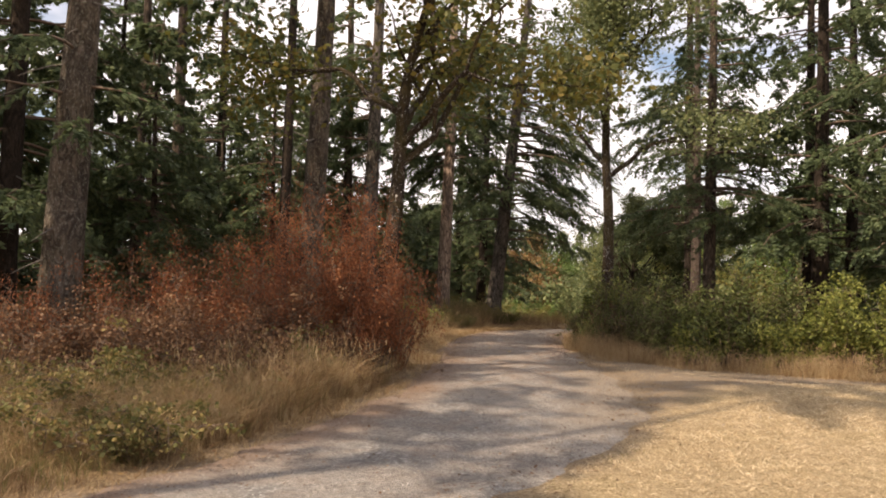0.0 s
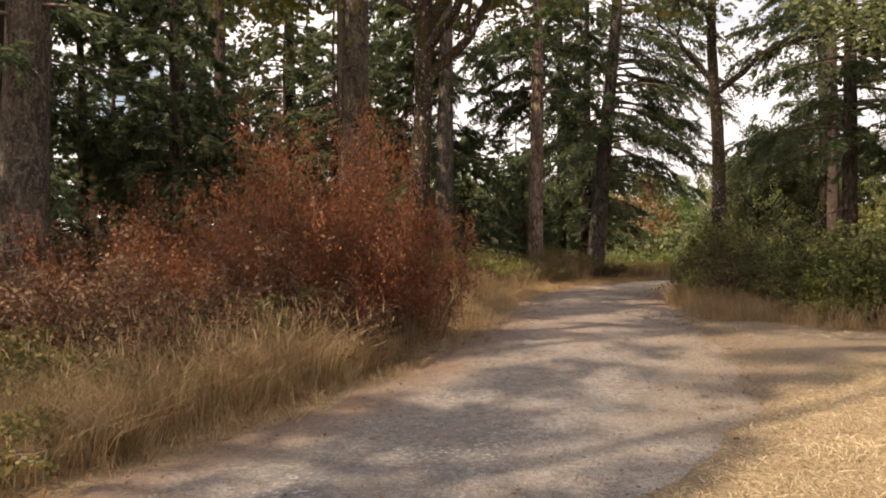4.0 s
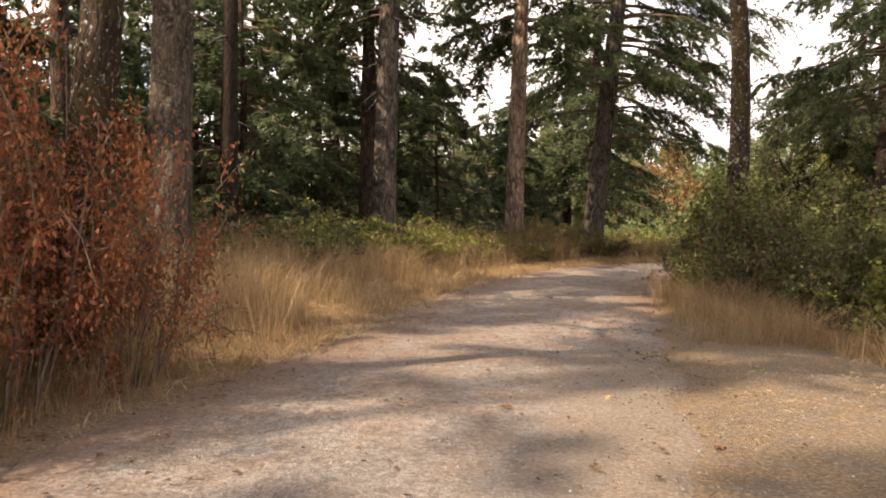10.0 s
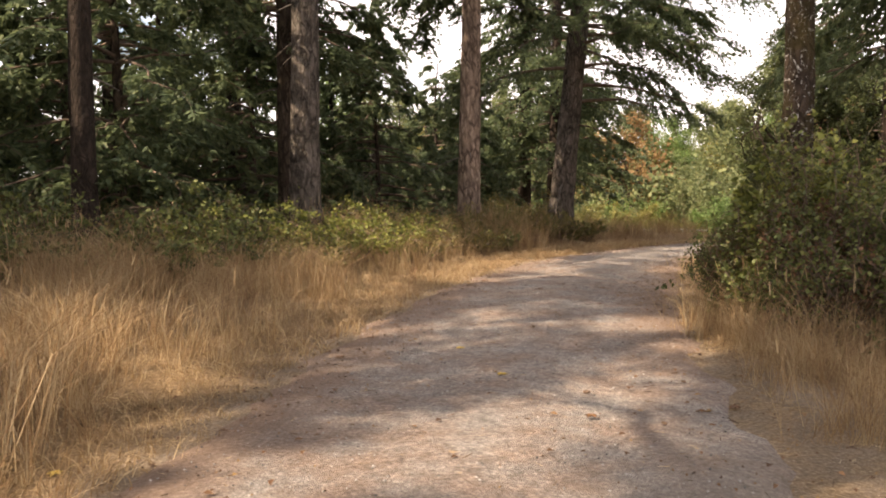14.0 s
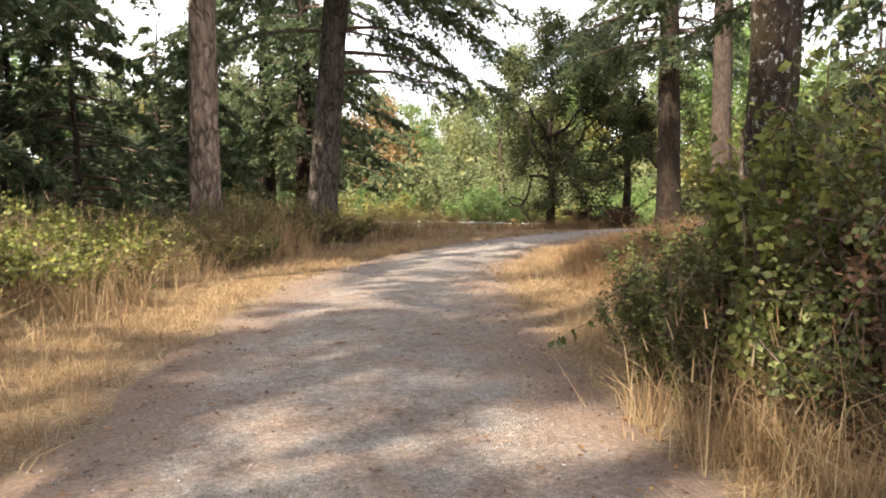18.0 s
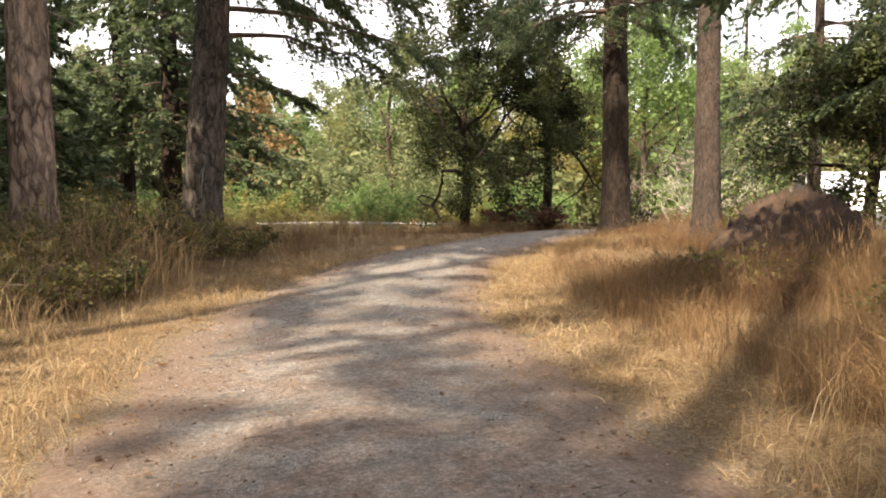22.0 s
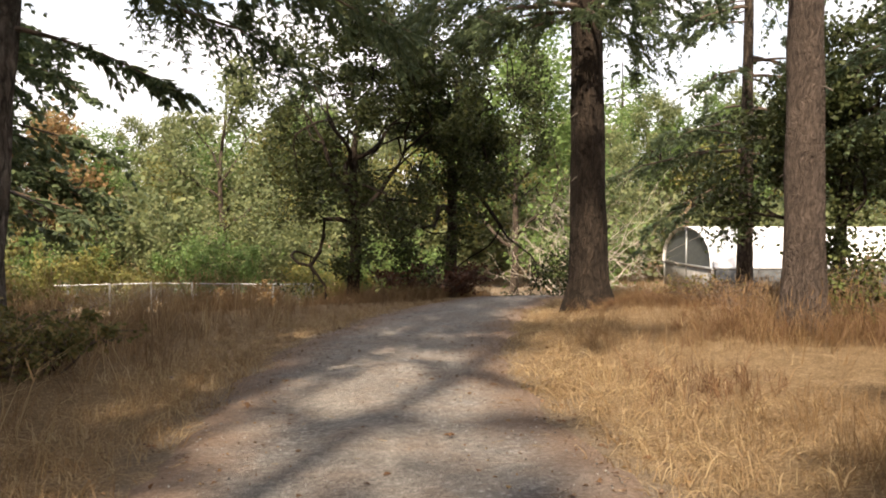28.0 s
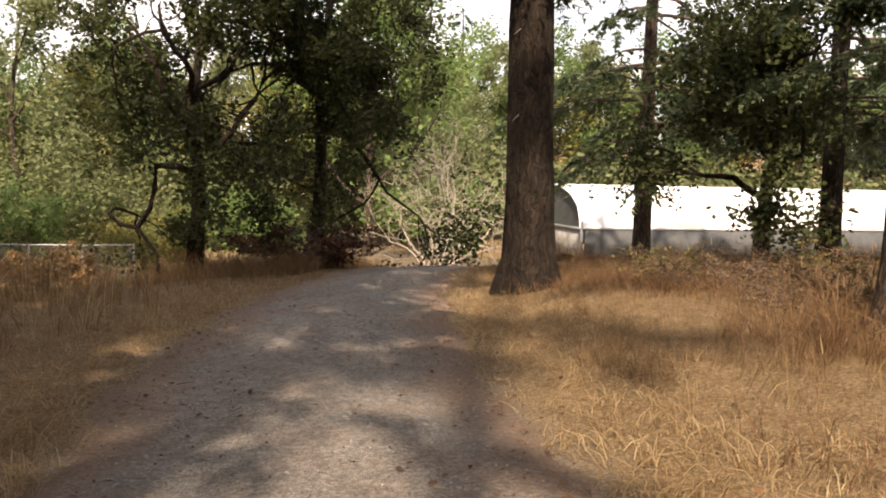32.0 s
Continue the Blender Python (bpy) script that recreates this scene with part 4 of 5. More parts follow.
row(((-3.0, 25.2, 1.4, 1.0, 4400), (-5.2, 24.6, 1.6, 1.2, 4400), (-3.6, 28.0, 1.5, 1.2, 4400), (-0.8, 33.4, 1.1, 0.45, 3600),
     (-7.5, 26.5, 1.6, 1.3, 3600)), "bramble_bush", "low green bramble mound with some brown leaves", "brambles by the firs", size=0.05, leaf=BRAMBLE)
row(((-1.5, 28.2, 1.4, 0.85, 6500), (-1.2, 30.6, 1.3, 0.95, 7000), (-3.4, 26.6, 1.2, 0.8, 5000)), "bramble_bush", "low bramble mound in the dry grass, leaves coloured sunlit yellow-green", "brambles by the firs", size=0.042, leaf=BRAMBLE_SUNLIT, stems=44)
row(((1.4, 36.2, 0.9, 0.75, 4600), (3.0, 37.8, 0.8, 0.6, 3600), (-0.9, 36.8, 1.2, 0.6, 3800), (1.4, 39.6, 1.5, 1.3, 4800)), "bramble_bush",
    "bramble with small dull and browning leaves at the fir's foot", "brambles by the firs", size=0.042, leaf=WEED)
row(((0.5, 35.0, 0.9, 0.95, 9000), (1.6, 35.7, 0.7, 0.8, 7000), (0.0, 33.8, 0.8, 0.75, 7000), (2.3, 36.9, 0.6, 0.75, 5000), (-0.9, 32.6, 0.9, 0.8, 7000)), "bramble_bush",
    "tangled olive-brown bramble with tall dry stalks at the firs' feet", "brambles by the firs", size=0.03, leaf=WEED, stems=60)
shrub("bramble_bush", (1.15, 33.5), "small dark green bramble in the golden grass", 0.32, 0.55, 2600, 0.03, BRAMBLE, 18, "brambles by the firs")
row(((-3.6, 10.6, 1.4, 0.9, 4800), (-5.0, 9.0, 1.5, 0.9, 4800), (-3.2, 8.4, 1.0, 0.6, 3200), (-6.6, 10.6, 1.6, 1.0, 4000), (-2.3, 12.4, 1.0, 1.0, 3600)), "weed_clump",
    "tangled green and brown weeds beside the lane", "weeds by the lane", size=0.04, leaf=WEED)
row(((7.4, 30.0, 0.8, 0.4, 900), (13.4, 38.6, 0.9, 0.45, 500), (15.0, 37.2, 1.0, 0.45, 900), (12.2, 35.4, 0.8, 0.6, 700)), "bramble_bush", "thin bramble in the tall dry grass", "brambles in the grass", size=0.04, leaf=WEED)
row(((6.9, 26.6, 1.0, 0.8, 3600), (0.6, 32.6, 0.8, 0.6, 2600), (-0.4, 29.6, 0.9, 0.7, 2600), (-1.6, 26.4, 0.9, 0.7, 2600)), "weed_clump",
    "tangled olive-green weeds in the dry grass", "weeds in the grass", size=0.035, leaf=WEED)
row(((5.0, 23.3, 0.75, 1.75, 3800), (4.7, 22.3, 0.6, 1.5, 2600)), "dead_shrub", "brown dead canes and leaves among the brambles", "dead canes in the brambles", size=0.03, leaf=DEAD_WEED, stems=40)
row(((11.9, 36.3, 0.9, 0.4, 700), (12.8, 37.6, 1.0, 0.45, 700), (13.8, 36.3, 1.0, 0.5, 800), (15.4, 38.4, 1.2, 0.5, 800)), "dead_shrub",
    "low brown dead weeds in the dry grass", "dead weeds in the grass", size=0.026, leaf=BROWN_GRASS, stems=30)
shrub("bramble_bush", (11.35, 34.8), "small green bramble at a slim fir's foot", 0.45, 0.9, 900, 0.04, BRAMBLE, 16)
row(((5.2, 58.0, 1.6, 1.3, 5000), (1.5, 58.4, 1.6, 1.1, 4000), (11.8, 56.2, 1.4, 1.2, 4500)), "spindle_bush", "small orange-brown bush at the field's edge", "bushes at the field's edge", size=0.075, leaf=ORANGE_LEAF)
row(((-2.9, 11.6, 1.0, 1.3, 5000), (-4.4, 12.2, 1.3, 1.5, 6000), (-1.6, 13.2, 0.7, 1.1, 3000), (-6.2, 11.6, 1.3, 1.3, 4000), (-2.6, 13.2, 1.2, 1.7, 7000), (-5.0, 12.6, 1.4, 1.4, 5000)), "dead_shrub",
    "tangle of dead brown stems and leaves under the red shrubs", "dead shrubs by the lane", size=0.034, leaf=DEAD_WEED, stems=40)
shrub("smoke_bush", (12.7, 46.0), "low brown-red bush between the oaks", 1.5, 0.9, 2600, 0.06, leaf_mat("brown_red_leaves", [(0.2, (0.05, 0.024, 0.018)), (1, (0.17, 0.08, 0.05))]))
row(((4.8, 59.0, 2.4, 2.4, 10000), (9.0, 65.6, 2.2, 2.4, 10000), (-4.5, 60.5, 3.0, 2.4, 7200), (16.8, 60.6, 2.2, 2.2, 9000)), "elder_bush",
    "yellowing leafy bush at the field's edge", "bushes at the field's edge", size=0.075, leaf=OLIVE_LEAF)
row(((1.0, 61.0, 3.0, 3.4, 9000), (7.2, 67.4, 2.6, 3.4, 10000), (13.2, 63.6, 2.6, 3.2, 10000), (19.5, 60.0, 2.6, 3.6, 10000)), "hazel_bush",
    "tall green leafy bush beyond the fence", "bushes beyond the fence", size=0.085, leaf=GREEN_LEAF)
row(((1.6, 65.0, 3.4, 5.4, 8000), (11.0, 68.0, 3.4, 5.8, 8000), (16.5, 65.0, 3.4, 5.6, 8000), (-3.0, 66.0, 3.6, 5.2, 8000), (31.0, 64.0, 3.0, 5.0, 7000)), "hazel_bush",
    "tall dull green leafy bush beyond the fence", "bushes beyond the fence", size=0.11, leaf=DULL_LEAF)


def bare_bush(place, wide, tall, stems, label):
    x, y = place
    reseed(x, y)
    ob = thing("bare_bush", (x, y, float(land(x, y)) - 0.05), label, "shrub", "bare bushes")
    for _ in range(stems):
        wood = Heap()
        a, f = rng.uniform(0, 6.28), rng.uniform(0.1, 1)
        foot = (math.cos(a) * wide * 0.3 * f, math.sin(a) * wide * 0.3 * f, 0)
        grow(wood, [], foot, (math.cos(a) * 0.7 * f, math.sin(a) * 0.7 * f, 0.9), tall * rng.uniform(0.35, 0.6), 0.036, 3, 0.6, (3, 3), 0.1)
        part("stem", wood, TWIG_GREY, ob)


bare_bush((26.8, 56.4), 2.8, 5.0, 14, "leafless bush of pale grey tangled twigs")
bare_bush((29.6, 59.5), 3.0, 7.0, 14, "tall leafless bush of pale grey upright twigs")


# ---- the wooded hill and far trees: a few grown, the rest copies ----
def far_trees():
    kinds = [
        broadleaf("hill_tree", (16.0, 72.0), "dull green leafy tree on the hillside", 11, 0.2, 3, (0, 0), 0.12, 46, 0.42, 0.15, DULL_LEAF, BARK_FIR, limbs=9, reach=0.34, group="hillside trees"),
        broadleaf("hill_tree", (22.0, 76.0), "green leafy tree on the hillside", 10, 0.2, 3, (0, 0), 0.12, 46, 0.42, 0.15, GREEN_LEAF, BARK_FIR, limbs=9, reach=0.36, group="hillside trees"),
        broadleaf("hill_tree", (7.5, 72.0), "orange-brown turning tree on the hillside", 7.5, 0.2, 3, (0, 0), 0.12, 28, 0.45, 0.17, ORANGE_LEAF, BARK_FIR, limbs=9, reach=0.38, group="hillside trees"),
        broadleaf("hill_tree", (28.0, 70.0), "yellowing leafy tree on the hillside", 8, 0.18, 3, (0, 0), 0.12, 46, 0.42, 0.15, OLIVE_LEAF, BARK_FIR, limbs=9, reach=0.38, group="hillside trees"),
        fir((40.0, 88.0), 0.3, 13, 0.8, (0, 0), 3.2, 70, 8, BARK_SHADED, NEEDLE_BLUE, "dark far fir on the hillside", 0, "hillside trees", far=True),
    ]
    spots = random.Random(5)
    for k in range(46):
        bearing = radians(-24 + 66 * (k + spots.random()) / 46)
        d = 46 + 18 * spots.random()
        x, y = 5 + d * math.sin(bearing), 26 + d * math.cos(bearing)
        if (x > 27 and y < 66) or (abs(x - 6.8) < 3.6 and y < 74) or abs(math.atan2(x - 3.1, y - 32.2) - 0.58) < 0.03:
            continue
        pick = spots.choices(range(5), (4, 3, 0.0, 3, 0.5))[0]
        s = spots.uniform(0.75, 1.0)
        copy_thing(kinds[pick], pose(x, y, float(land(x, y)) - 0.1, 0, 0, spots.uniform(0, 360)) @ Matrix.Diagonal((s, s, s, 1)))
    for k in range(70):
        bearing = radians(-28 + 112 * (k + spots.random()) / 70)
        d = 66 + 66 * spots.random() ** 0.9
        x, y = 5 + d * math.sin(bearing), 26 + d * math.cos(bearing)
        if 28 < x < 62 and 26 < y < 62:
            x, y = x + 22, y + 16
        pick = spots.choices(range(5), (4, 3, 0.12, 2, 2.2))[0]
        s = spots.uniform(0.6, 0.95) * (1 + 0.3 * smooth(85, 125, d))
        copy_thing(kinds[pick], pose(x, y, float(land(x, y)) - 0.1, 0, 0, spots.uniform(0, 360)) @ Matrix.Diagonal((s, s, s, 1)))
    # the wooded slope behind the hoop house
    for k in range(18):
        bearing, d = radians(46 + 30 * (k + spots.random()) / 18), spots.uniform(66, 76)
        x, y = 3 + d * math.sin(bearing), 32 + d * math.cos(bearing)
        s = spots.uniform(1.0, 1.3)
        copy_thing(kinds[spots.choices(range(5), (4, 3, 0, 2, 1))[0]], pose(x, y, float(land(x, y)) - 0.1, 0, 0, spots.uniform(0, 360)) @ Matrix.Diagonal((s, s, s, 1)))
    for x, y, s in ((71.0, 105.0, 1.5), (75.0, 101.0, 1.35)):
        copy_thing(kinds[4], pose(x, y, float(land(x, y)) - 0.1, 0, 0, 40 * s) @ Matrix.Diagonal((s, s, s, 1)))


far_trees()


def tall_wood():
    """Full green firs that stand behind the lane's own trees."""
    kind = fir((-7.5, 38.5), 0.24, 16, 1.5, (0, 0), 3.2, 110, 9, BARK_SHADED, thin=1.0, crown=13, label="full dark green fir in the wood", group="wood behind the firs", stubs=0, far=True)
    spots = random.Random(21)
    for x, y, low in ((-1.8, 56.0, 0.75), (-5.8, 57.5, 0.5), (-8.8, 49.5, 0.5), (-13.0, 45.5, 0.6), (-15.5, 39.5, 1), (-10.0, 55.0, 0.5), (-13.5, 33.5, 1), (-10.8, 40.5, 0.7), (-17.0, 20.5, 1), (-9.0, 43.0, 0.6), (-17.5, 31.0, 1), (-3.5, 51.5, 0.5), (-20.0, 25.0, 1)):
        s = low * spots.uniform(0.9, 1.15)
        copy_thing(kind, pose(x, y, float(land(x, y)) - 0.1, 0, 0, spots.uniform(0, 360)) @ Matrix.Diagonal((s, s, s, 1)))


tall_wood()


def thicket():
    """The dark wood that closes the view behind the firs on the left."""
    kind = fir((-12.5, 27.0), 0.13, 9, 0.5, (0, 0), 2.8, 60, 11, label="dark young fir in the wood's undergrowth", group="wood behind the firs", stubs=0, far=True)
    spots = random.Random(11)
    for x, y in ((-16, 21), (-19, 26), (-15, 31), (-12.5, 35), (-17, 37), (-13, 41), (-9, 46), (-15, 47), (-6, 52), (-11, 53), (-21, 33), (-18, 15), (-22, 20), (17, 31), (19, 26), (16, 23), (22, 31)):
        s = spots.uniform(0.8, 1.3)
        copy_thing(kind, pose(x, y, float(land(x, y)) - 0.1, 0, 0, spots.uniform(0, 360)) @ Matrix.Diagonal((s, s, s, 1)))
    bush = shrub("hazel_bush", (33.0, 68.0), "tall green leafy bush behind the hoop house", 3.2, 4.5, 2600, 0.24, DULL_LEAF, 30, "bushes behind the hoop house")
    for x, y in ((38, 66), (43, 64), (47, 60), (52, 57), (57, 54), (62, 50), (36, 72), (42, 70), (49, 67), (55, 63), (61, 58), (28, 68), (23, 68), (18, 69), (11, 70), (4, 70), (-3, 68), (66, 46), (70, 40)):
        s = spots.uniform(0.8, 1.25)
        copy_thing(bush, pose(x, y, float(land(x, y)) - 0.1, 0, 0, spots.uniform(0, 360)) @ Matrix.Diagonal((s, s, s, 1)))


thicket()


# ---- the white hoop house ----
WHITE_SHEET = plain_mat("white_plastic_sheet", (0.78, 0.79, 0.8), (0.86, 0.86, 0.87), 1.5, 0.45)
STEEL = plain_mat("galvanised_steel", (0.3, 0.31, 0.32), (0.5, 0.51, 0.52), 20, 0.45, 0.7)
NETTING = plain_mat("dark_end_netting", (0.05, 0.06, 0.065), (0.09, 0.1, 0.1), 8, 0.8)
BOARD = plain_mat("weathered_grey_board", (0.18, 0.18, 0.18), (0.32, 0.31, 0.3), 3, 0.8)
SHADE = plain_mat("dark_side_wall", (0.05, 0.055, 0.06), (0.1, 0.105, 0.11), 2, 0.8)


def hoop_house():
    length, width, wall, rise = 26.0, 6.8, 1.15, 1.75
    ob = thing("hoop_house", (31.0, 52.3, -1.55), "long white plastic-covered hoop house with dark netted end", "greenhouse")
    ob.rotation_euler = (0, 0, math.atan2(-0.52, 0.85))
    # local x runs along the house, y across it, away from the lane
    a = np.linspace(0, math.pi, 25)
    n = len(a)
    arch = np.stack([0 * a, width / 2 - width / 2 * np.cos(a), wall + rise * np.sin(a) ** 0.8], 1)
    cover = Heap()
    xs = np.linspace(-0.15, length, 40)
    for grow_by in (0.0, 0.04):
        v = np.stack([arch + [x, 0, grow_by + 0.012 * math.sin(i * 2.4)] for i, x in enumerate(xs)])
        i = (np.arange(len(xs) - 1)[:, None] * n + np.arange(n - 1)).ravel()
        cover.add(v.reshape(-1, 3), q=np.stack([i, i + 1, i + 1 + n, i + n], 1))
    part("cover", cover, WHITE_SHEET, ob, "white plastic sheet", True)
    for x in np.arange(0, length + 0.1, 2.0):
        part("hoop", tube(Heap(), arch * [1, 1, 0.985] + [x, 0, -0.03], np.full(n, 0.03), 6), STEEL, ob)
    end = Heap()
    fan = np.concatenate([[[0.02, width / 2, wall]], arch + [0.02, 0, -0.02]])
    end.add(fan, t=[[0, k + 1, k + 2] for k in range(n - 1)])
    back = fan + [0.03, 0, 0]
    end.add(back, t=[[0, k + 2, k + 1] for k in range(n - 1)])
    part("end_netting", end, NETTING, ob, "dark netting")
    part("end_wall", box(Heap(), (0, width / 2, wall / 2), (0.06, width, wall)), BOARD, ob, "grey boards")
    for y in (0.03, width * 0.5, width - 0.03):
        top = wall + rise * max(0.0, 1 - (2 * y / width - 1) ** 2) ** 0.45
        part("post", box(Heap(), (-0.06, y, top / 2), (0.06, 0.07, top)), STEEL, ob)
    part("end_rail", box(Heap(), (-0.07, width / 2, wall), (0.06, width, 0.09)), STEEL, ob)
    for y in (0.0, width):
        part("side_wall", box(Heap(), (length / 2, y, wall / 2 - 0.03), (length - 0.2, 0.08, wall - 0.06)), SHADE, ob, "dark side wall")
        part("eave_rail", box(Heap(), (length / 2, y, wall), (length, 0.11, 0.08)), STEEL, ob)


def box(heap, centre, size):
    c, s = np.array(centre, float), np.array(size, float) / 2
    v = np.array([[x, y, z] for x in (-1, 1) for y in (-1, 1) for z in (-1, 1)]) * s + c
    return heap.add(v, q=[[0, 1, 3, 2], [4, 6, 7, 5], [0, 4, 5, 1], [2, 3, 7, 6], [0, 2, 6, 4], [1, 5, 7, 3]])


hoop_house()


# ---- the wire fence along the field ----
def fence():
    a, b, n = np.array([4.4, 64.2]), np.array([15.2, 58.6]), 9
    ob = thing("wire_fence", (0, 0, 0), "low galvanised chain-link fence along the field", "fence")
    top = 1.15
    pts = [a + (b - a) * k / (n - 1) for k in range(n)]
    for p in pts:
        z = float(land(*p))
        part("post", tube(Heap(), [(p[0], p[1], z - 0.1), (p[0], p[1], z + top + 0.04)], [0.03, 0.03], 8), STEEL, ob)
    part("top_rail", tube(Heap(), [(p[0], p[1], float(land(*p)) + top) for p in pts], np.full(n, 0.02), 6), STEEL, ob)
    mesh_ = Heap()
    d = np.linalg.norm(b - a)
    for s in np.arange(-top, d, 0.11):
        for way in (1, -1):
            u0, u1 = (s, s + top) if way > 0 else (s + top, s)
            q = []
            for u, h in ((u0, 0.03), (u1, top)):
                p = a + (b - a) * min(max(u, 0), d) / d
                q.append((p[0], p[1], float(land(*p)) + h))
            tube(mesh_, q, [0.0035, 0.0035], 3)
    part("wire_mesh", mesh_, STEEL, ob)


fence()


# ---- the earth mound on the right ----
EARTH = plain_mat("red_brown_earth", (0.026, 0.018, 0.013), (0.105, 0.062, 0.04), 5.5, 0.95, 0, 0.08)
STONE = plain_mat("pale_stone", (0.15, 0.14, 0.13), (0.36, 0.34, 0.32), 8, 0.9, 0, 0.02)


def mound(place, wide, deep, tall):
    x, y = place
    ob = thing("earth_mound", (x, y, float(land(x, y)) - 0.05), "mound of bare red-brown earth with stones and roots", "mound")
    h = Heap()
    k, m = 28, 60
    r = np.linspace(0, 1, k)[:, None]
    a = np.linspace(0, 2 * np.pi, m, endpoint=False)[None]
    px, py = r * np.cos(a) * wide, r * np.sin(a) * deep
    top = tall * (1 - smooth(0.5, 1.0, r + 0.12 * np.sin(3 * a + 1) * r)) * (0.85 + 0.25 * np.sin(2.0 * px + 0.7) * np.cos(1.7 * py)) + 0.07 * wave(px, py, 4) + 0.12 * wave(px * 3, py * 3, 2.3) * (1 - r) + 0.05 * rng.normal(size=(k, m)) * (r < 0.97)
    top = np.where(r >= 0.999, -0.1, top)
    i = (np.arange(k - 1)[:, None] * m + np.arange(m)).ravel()
    j = (np.arange(k - 1)[:, None] * m + (np.arange(m) + 1) % m).ravel()
    h.add(np.stack([px, py, top], -1), q=np.stack([i, j, j + m, i + m], 1))
    part("earth", h, EARTH, ob, smooth=True)
    for _ in range(16):
        u, b = rng.uniform(0.3, 0.9), rng.uniform(0, 6.28)
        c = (u * math.cos(b) * wide, u * math.sin(b) * deep, tall * (1 - float(smooth(0.25, 1, u))) * 0.9)
        part("stone", pebble(c, rng.uniform(0.04, 0.1)), STONE, ob)


def pebble(c, r):
    """A rough stone."""
    bm = bmesh.new()
    bmesh.ops.create_icosphere(bm, subdivisions=1, radius=1)
    s = rng.uniform(0.6, 1.1, 3)
    v = np.array([v.co[:] for v in bm.verts]) * s * [1, 1, 0.65] * (1 + rng.normal(0, 0.12, (len(bm.verts), 1))) * r + c
    t = [[w.index for w in f.verts] for f in bm.faces]
    bm.free()
    return Heap().add(v, t=t)


mound((9.6, 31.8), 1.4, 1.15, 0.85)


# ---- a grey service box at the field's edge ----
def service_box():
    x, y = -3.4, 59.5
    ob = thing("service_box", (x, y, float(land(x, y))), "grey metal service box with a thin pole beyond the firs", "utility box")
    part("body", box(Heap(), (0, 0, 0.5), (1.3, 0.8, 1.0)), BOARD, ob)
    part("lid", box(Heap(), (0, 0, 1.03), (1.4, 0.9, 0.06)), STEEL, ob)
    part("pole", tube(Heap(), [(-0.4, 0, 1.0), (-0.4, 0, 2.4)], [0.025, 0.02], 6), STEEL, ob)


service_box()


# ---- grass, straw and litter ----
def scatter(n, x0, x1, y0, y1, keep):
    """Points by chance in a stretch of the plan, kept with the likelihood that keep gives."""
    x, y = rng.uniform(x0, x1, n), rng.uniform(y0, y1, n)
    ok = rng.random(n) < keep(x, y)
    return x[ok], y[ok]


def tall_grass(name, label, n, area, keep, low, high, width=0.0035, lean=0.35, material=None, clump=5):
    """Grass in tufts: the blades of a tuft lean and grow together, each a little its own way."""
    reseed(area[0] + high, area[2] + low)
    x, y = scatter(int(n * 0.75), *area, keep)
    clump, width, c = int(clump * 1.5), width * 0.85, len(x)
    common, stature = np.repeat(rng.normal(0, 0.7 * lean, (c, 2)), clump, 0), np.repeat(rng.uniform(0.55, 1.15, c), clump)
    x, y = np.repeat(x, clump) + rng.normal(0, 0.04, c * clump), np.repeat(y, clump) + rng.normal(0, 0.04, c * clump)
    patch = 0.75 + 0.35 * wave(x, y, 0.9, 2.0)
    k = len(x)
    h = rng.uniform(low, high, k) * np.clip(patch, 0.35, 1.2) * stature
    base = np.stack([x, y, land(x, y) - 0.02], 1)
    d = (common + rng.normal(0, 0.65 * lean, (k, 2))) * h[:, None]
    tip = base + np.stack([d[:, 0], d[:, 1], h * rng.uniform(0.8, 1.0, k)], 1)
    bend = np.stack([-0.22 * d[:, 0], -0.22 * d[:, 1], 0.1 * h], 1)
    heap = blades(Heap(), base, tip, width * rng.uniform(0.6, 1.5, k), bend)
    # seed heads on the tallest
    some = np.flatnonzero((h > 0.75 * high) & (rng.random(k) < 0.5) & (high > 0.32))
    p = tip[some]
    blades(heap, p - [0, 0, 0.05], p + rng.normal(0, 0.025, (len(some), 3)) + [0, 0, 0.07], np.full(len(some), 0.0045))
    return tagged(new(name, heap.mesh(name, material or STRAW)), label, "grass", kind="stuff")


def off_left(x, y):
    return left_edge(y) - x


def off_right(x, y):
    return x - right_edge(y)


tall_grass("dry_grass", "tall golden dry grass on the bank beside the lane", 56000, (-9, 8, 13, 44), lambda x, y: smooth(0.35, 1.5, off_left(x, y) - 0.5 * smooth(24, 28, y)) * (1 - 0.2 * smooth(25, 29, y)) * (1 - 0.7 * smooth(33, 38, y)) * (1 - smooth(4.5, 8, off_left(x, y))) * np.clip(0.5 + 0.9 * wave(x, y, 1.7), 0.1, 1), 0.5, 1.1, width=0.004, lean=0.45)
tall_grass("dry_grass", "short dry grass along the lane's edge", 80000, (-8, 12, 5, 44), lambda x, y: smooth(-0.15, 0.3, off_left(x, y)) * (1 - smooth(0.9, 2.0, off_left(x, y))), 0.08, 0.3, lean=0.7)
tall_grass("dry_grass", "brown and green tangled grass by the lane", 7000, (-9, 0, 5, 15), lambda x, y: smooth(0.3, 1.0, off_left(x, y)) * (1 - smooth(4.5, 7, off_left(x, y))), 0.3, 0.75, lean=0.6, material=WEED)
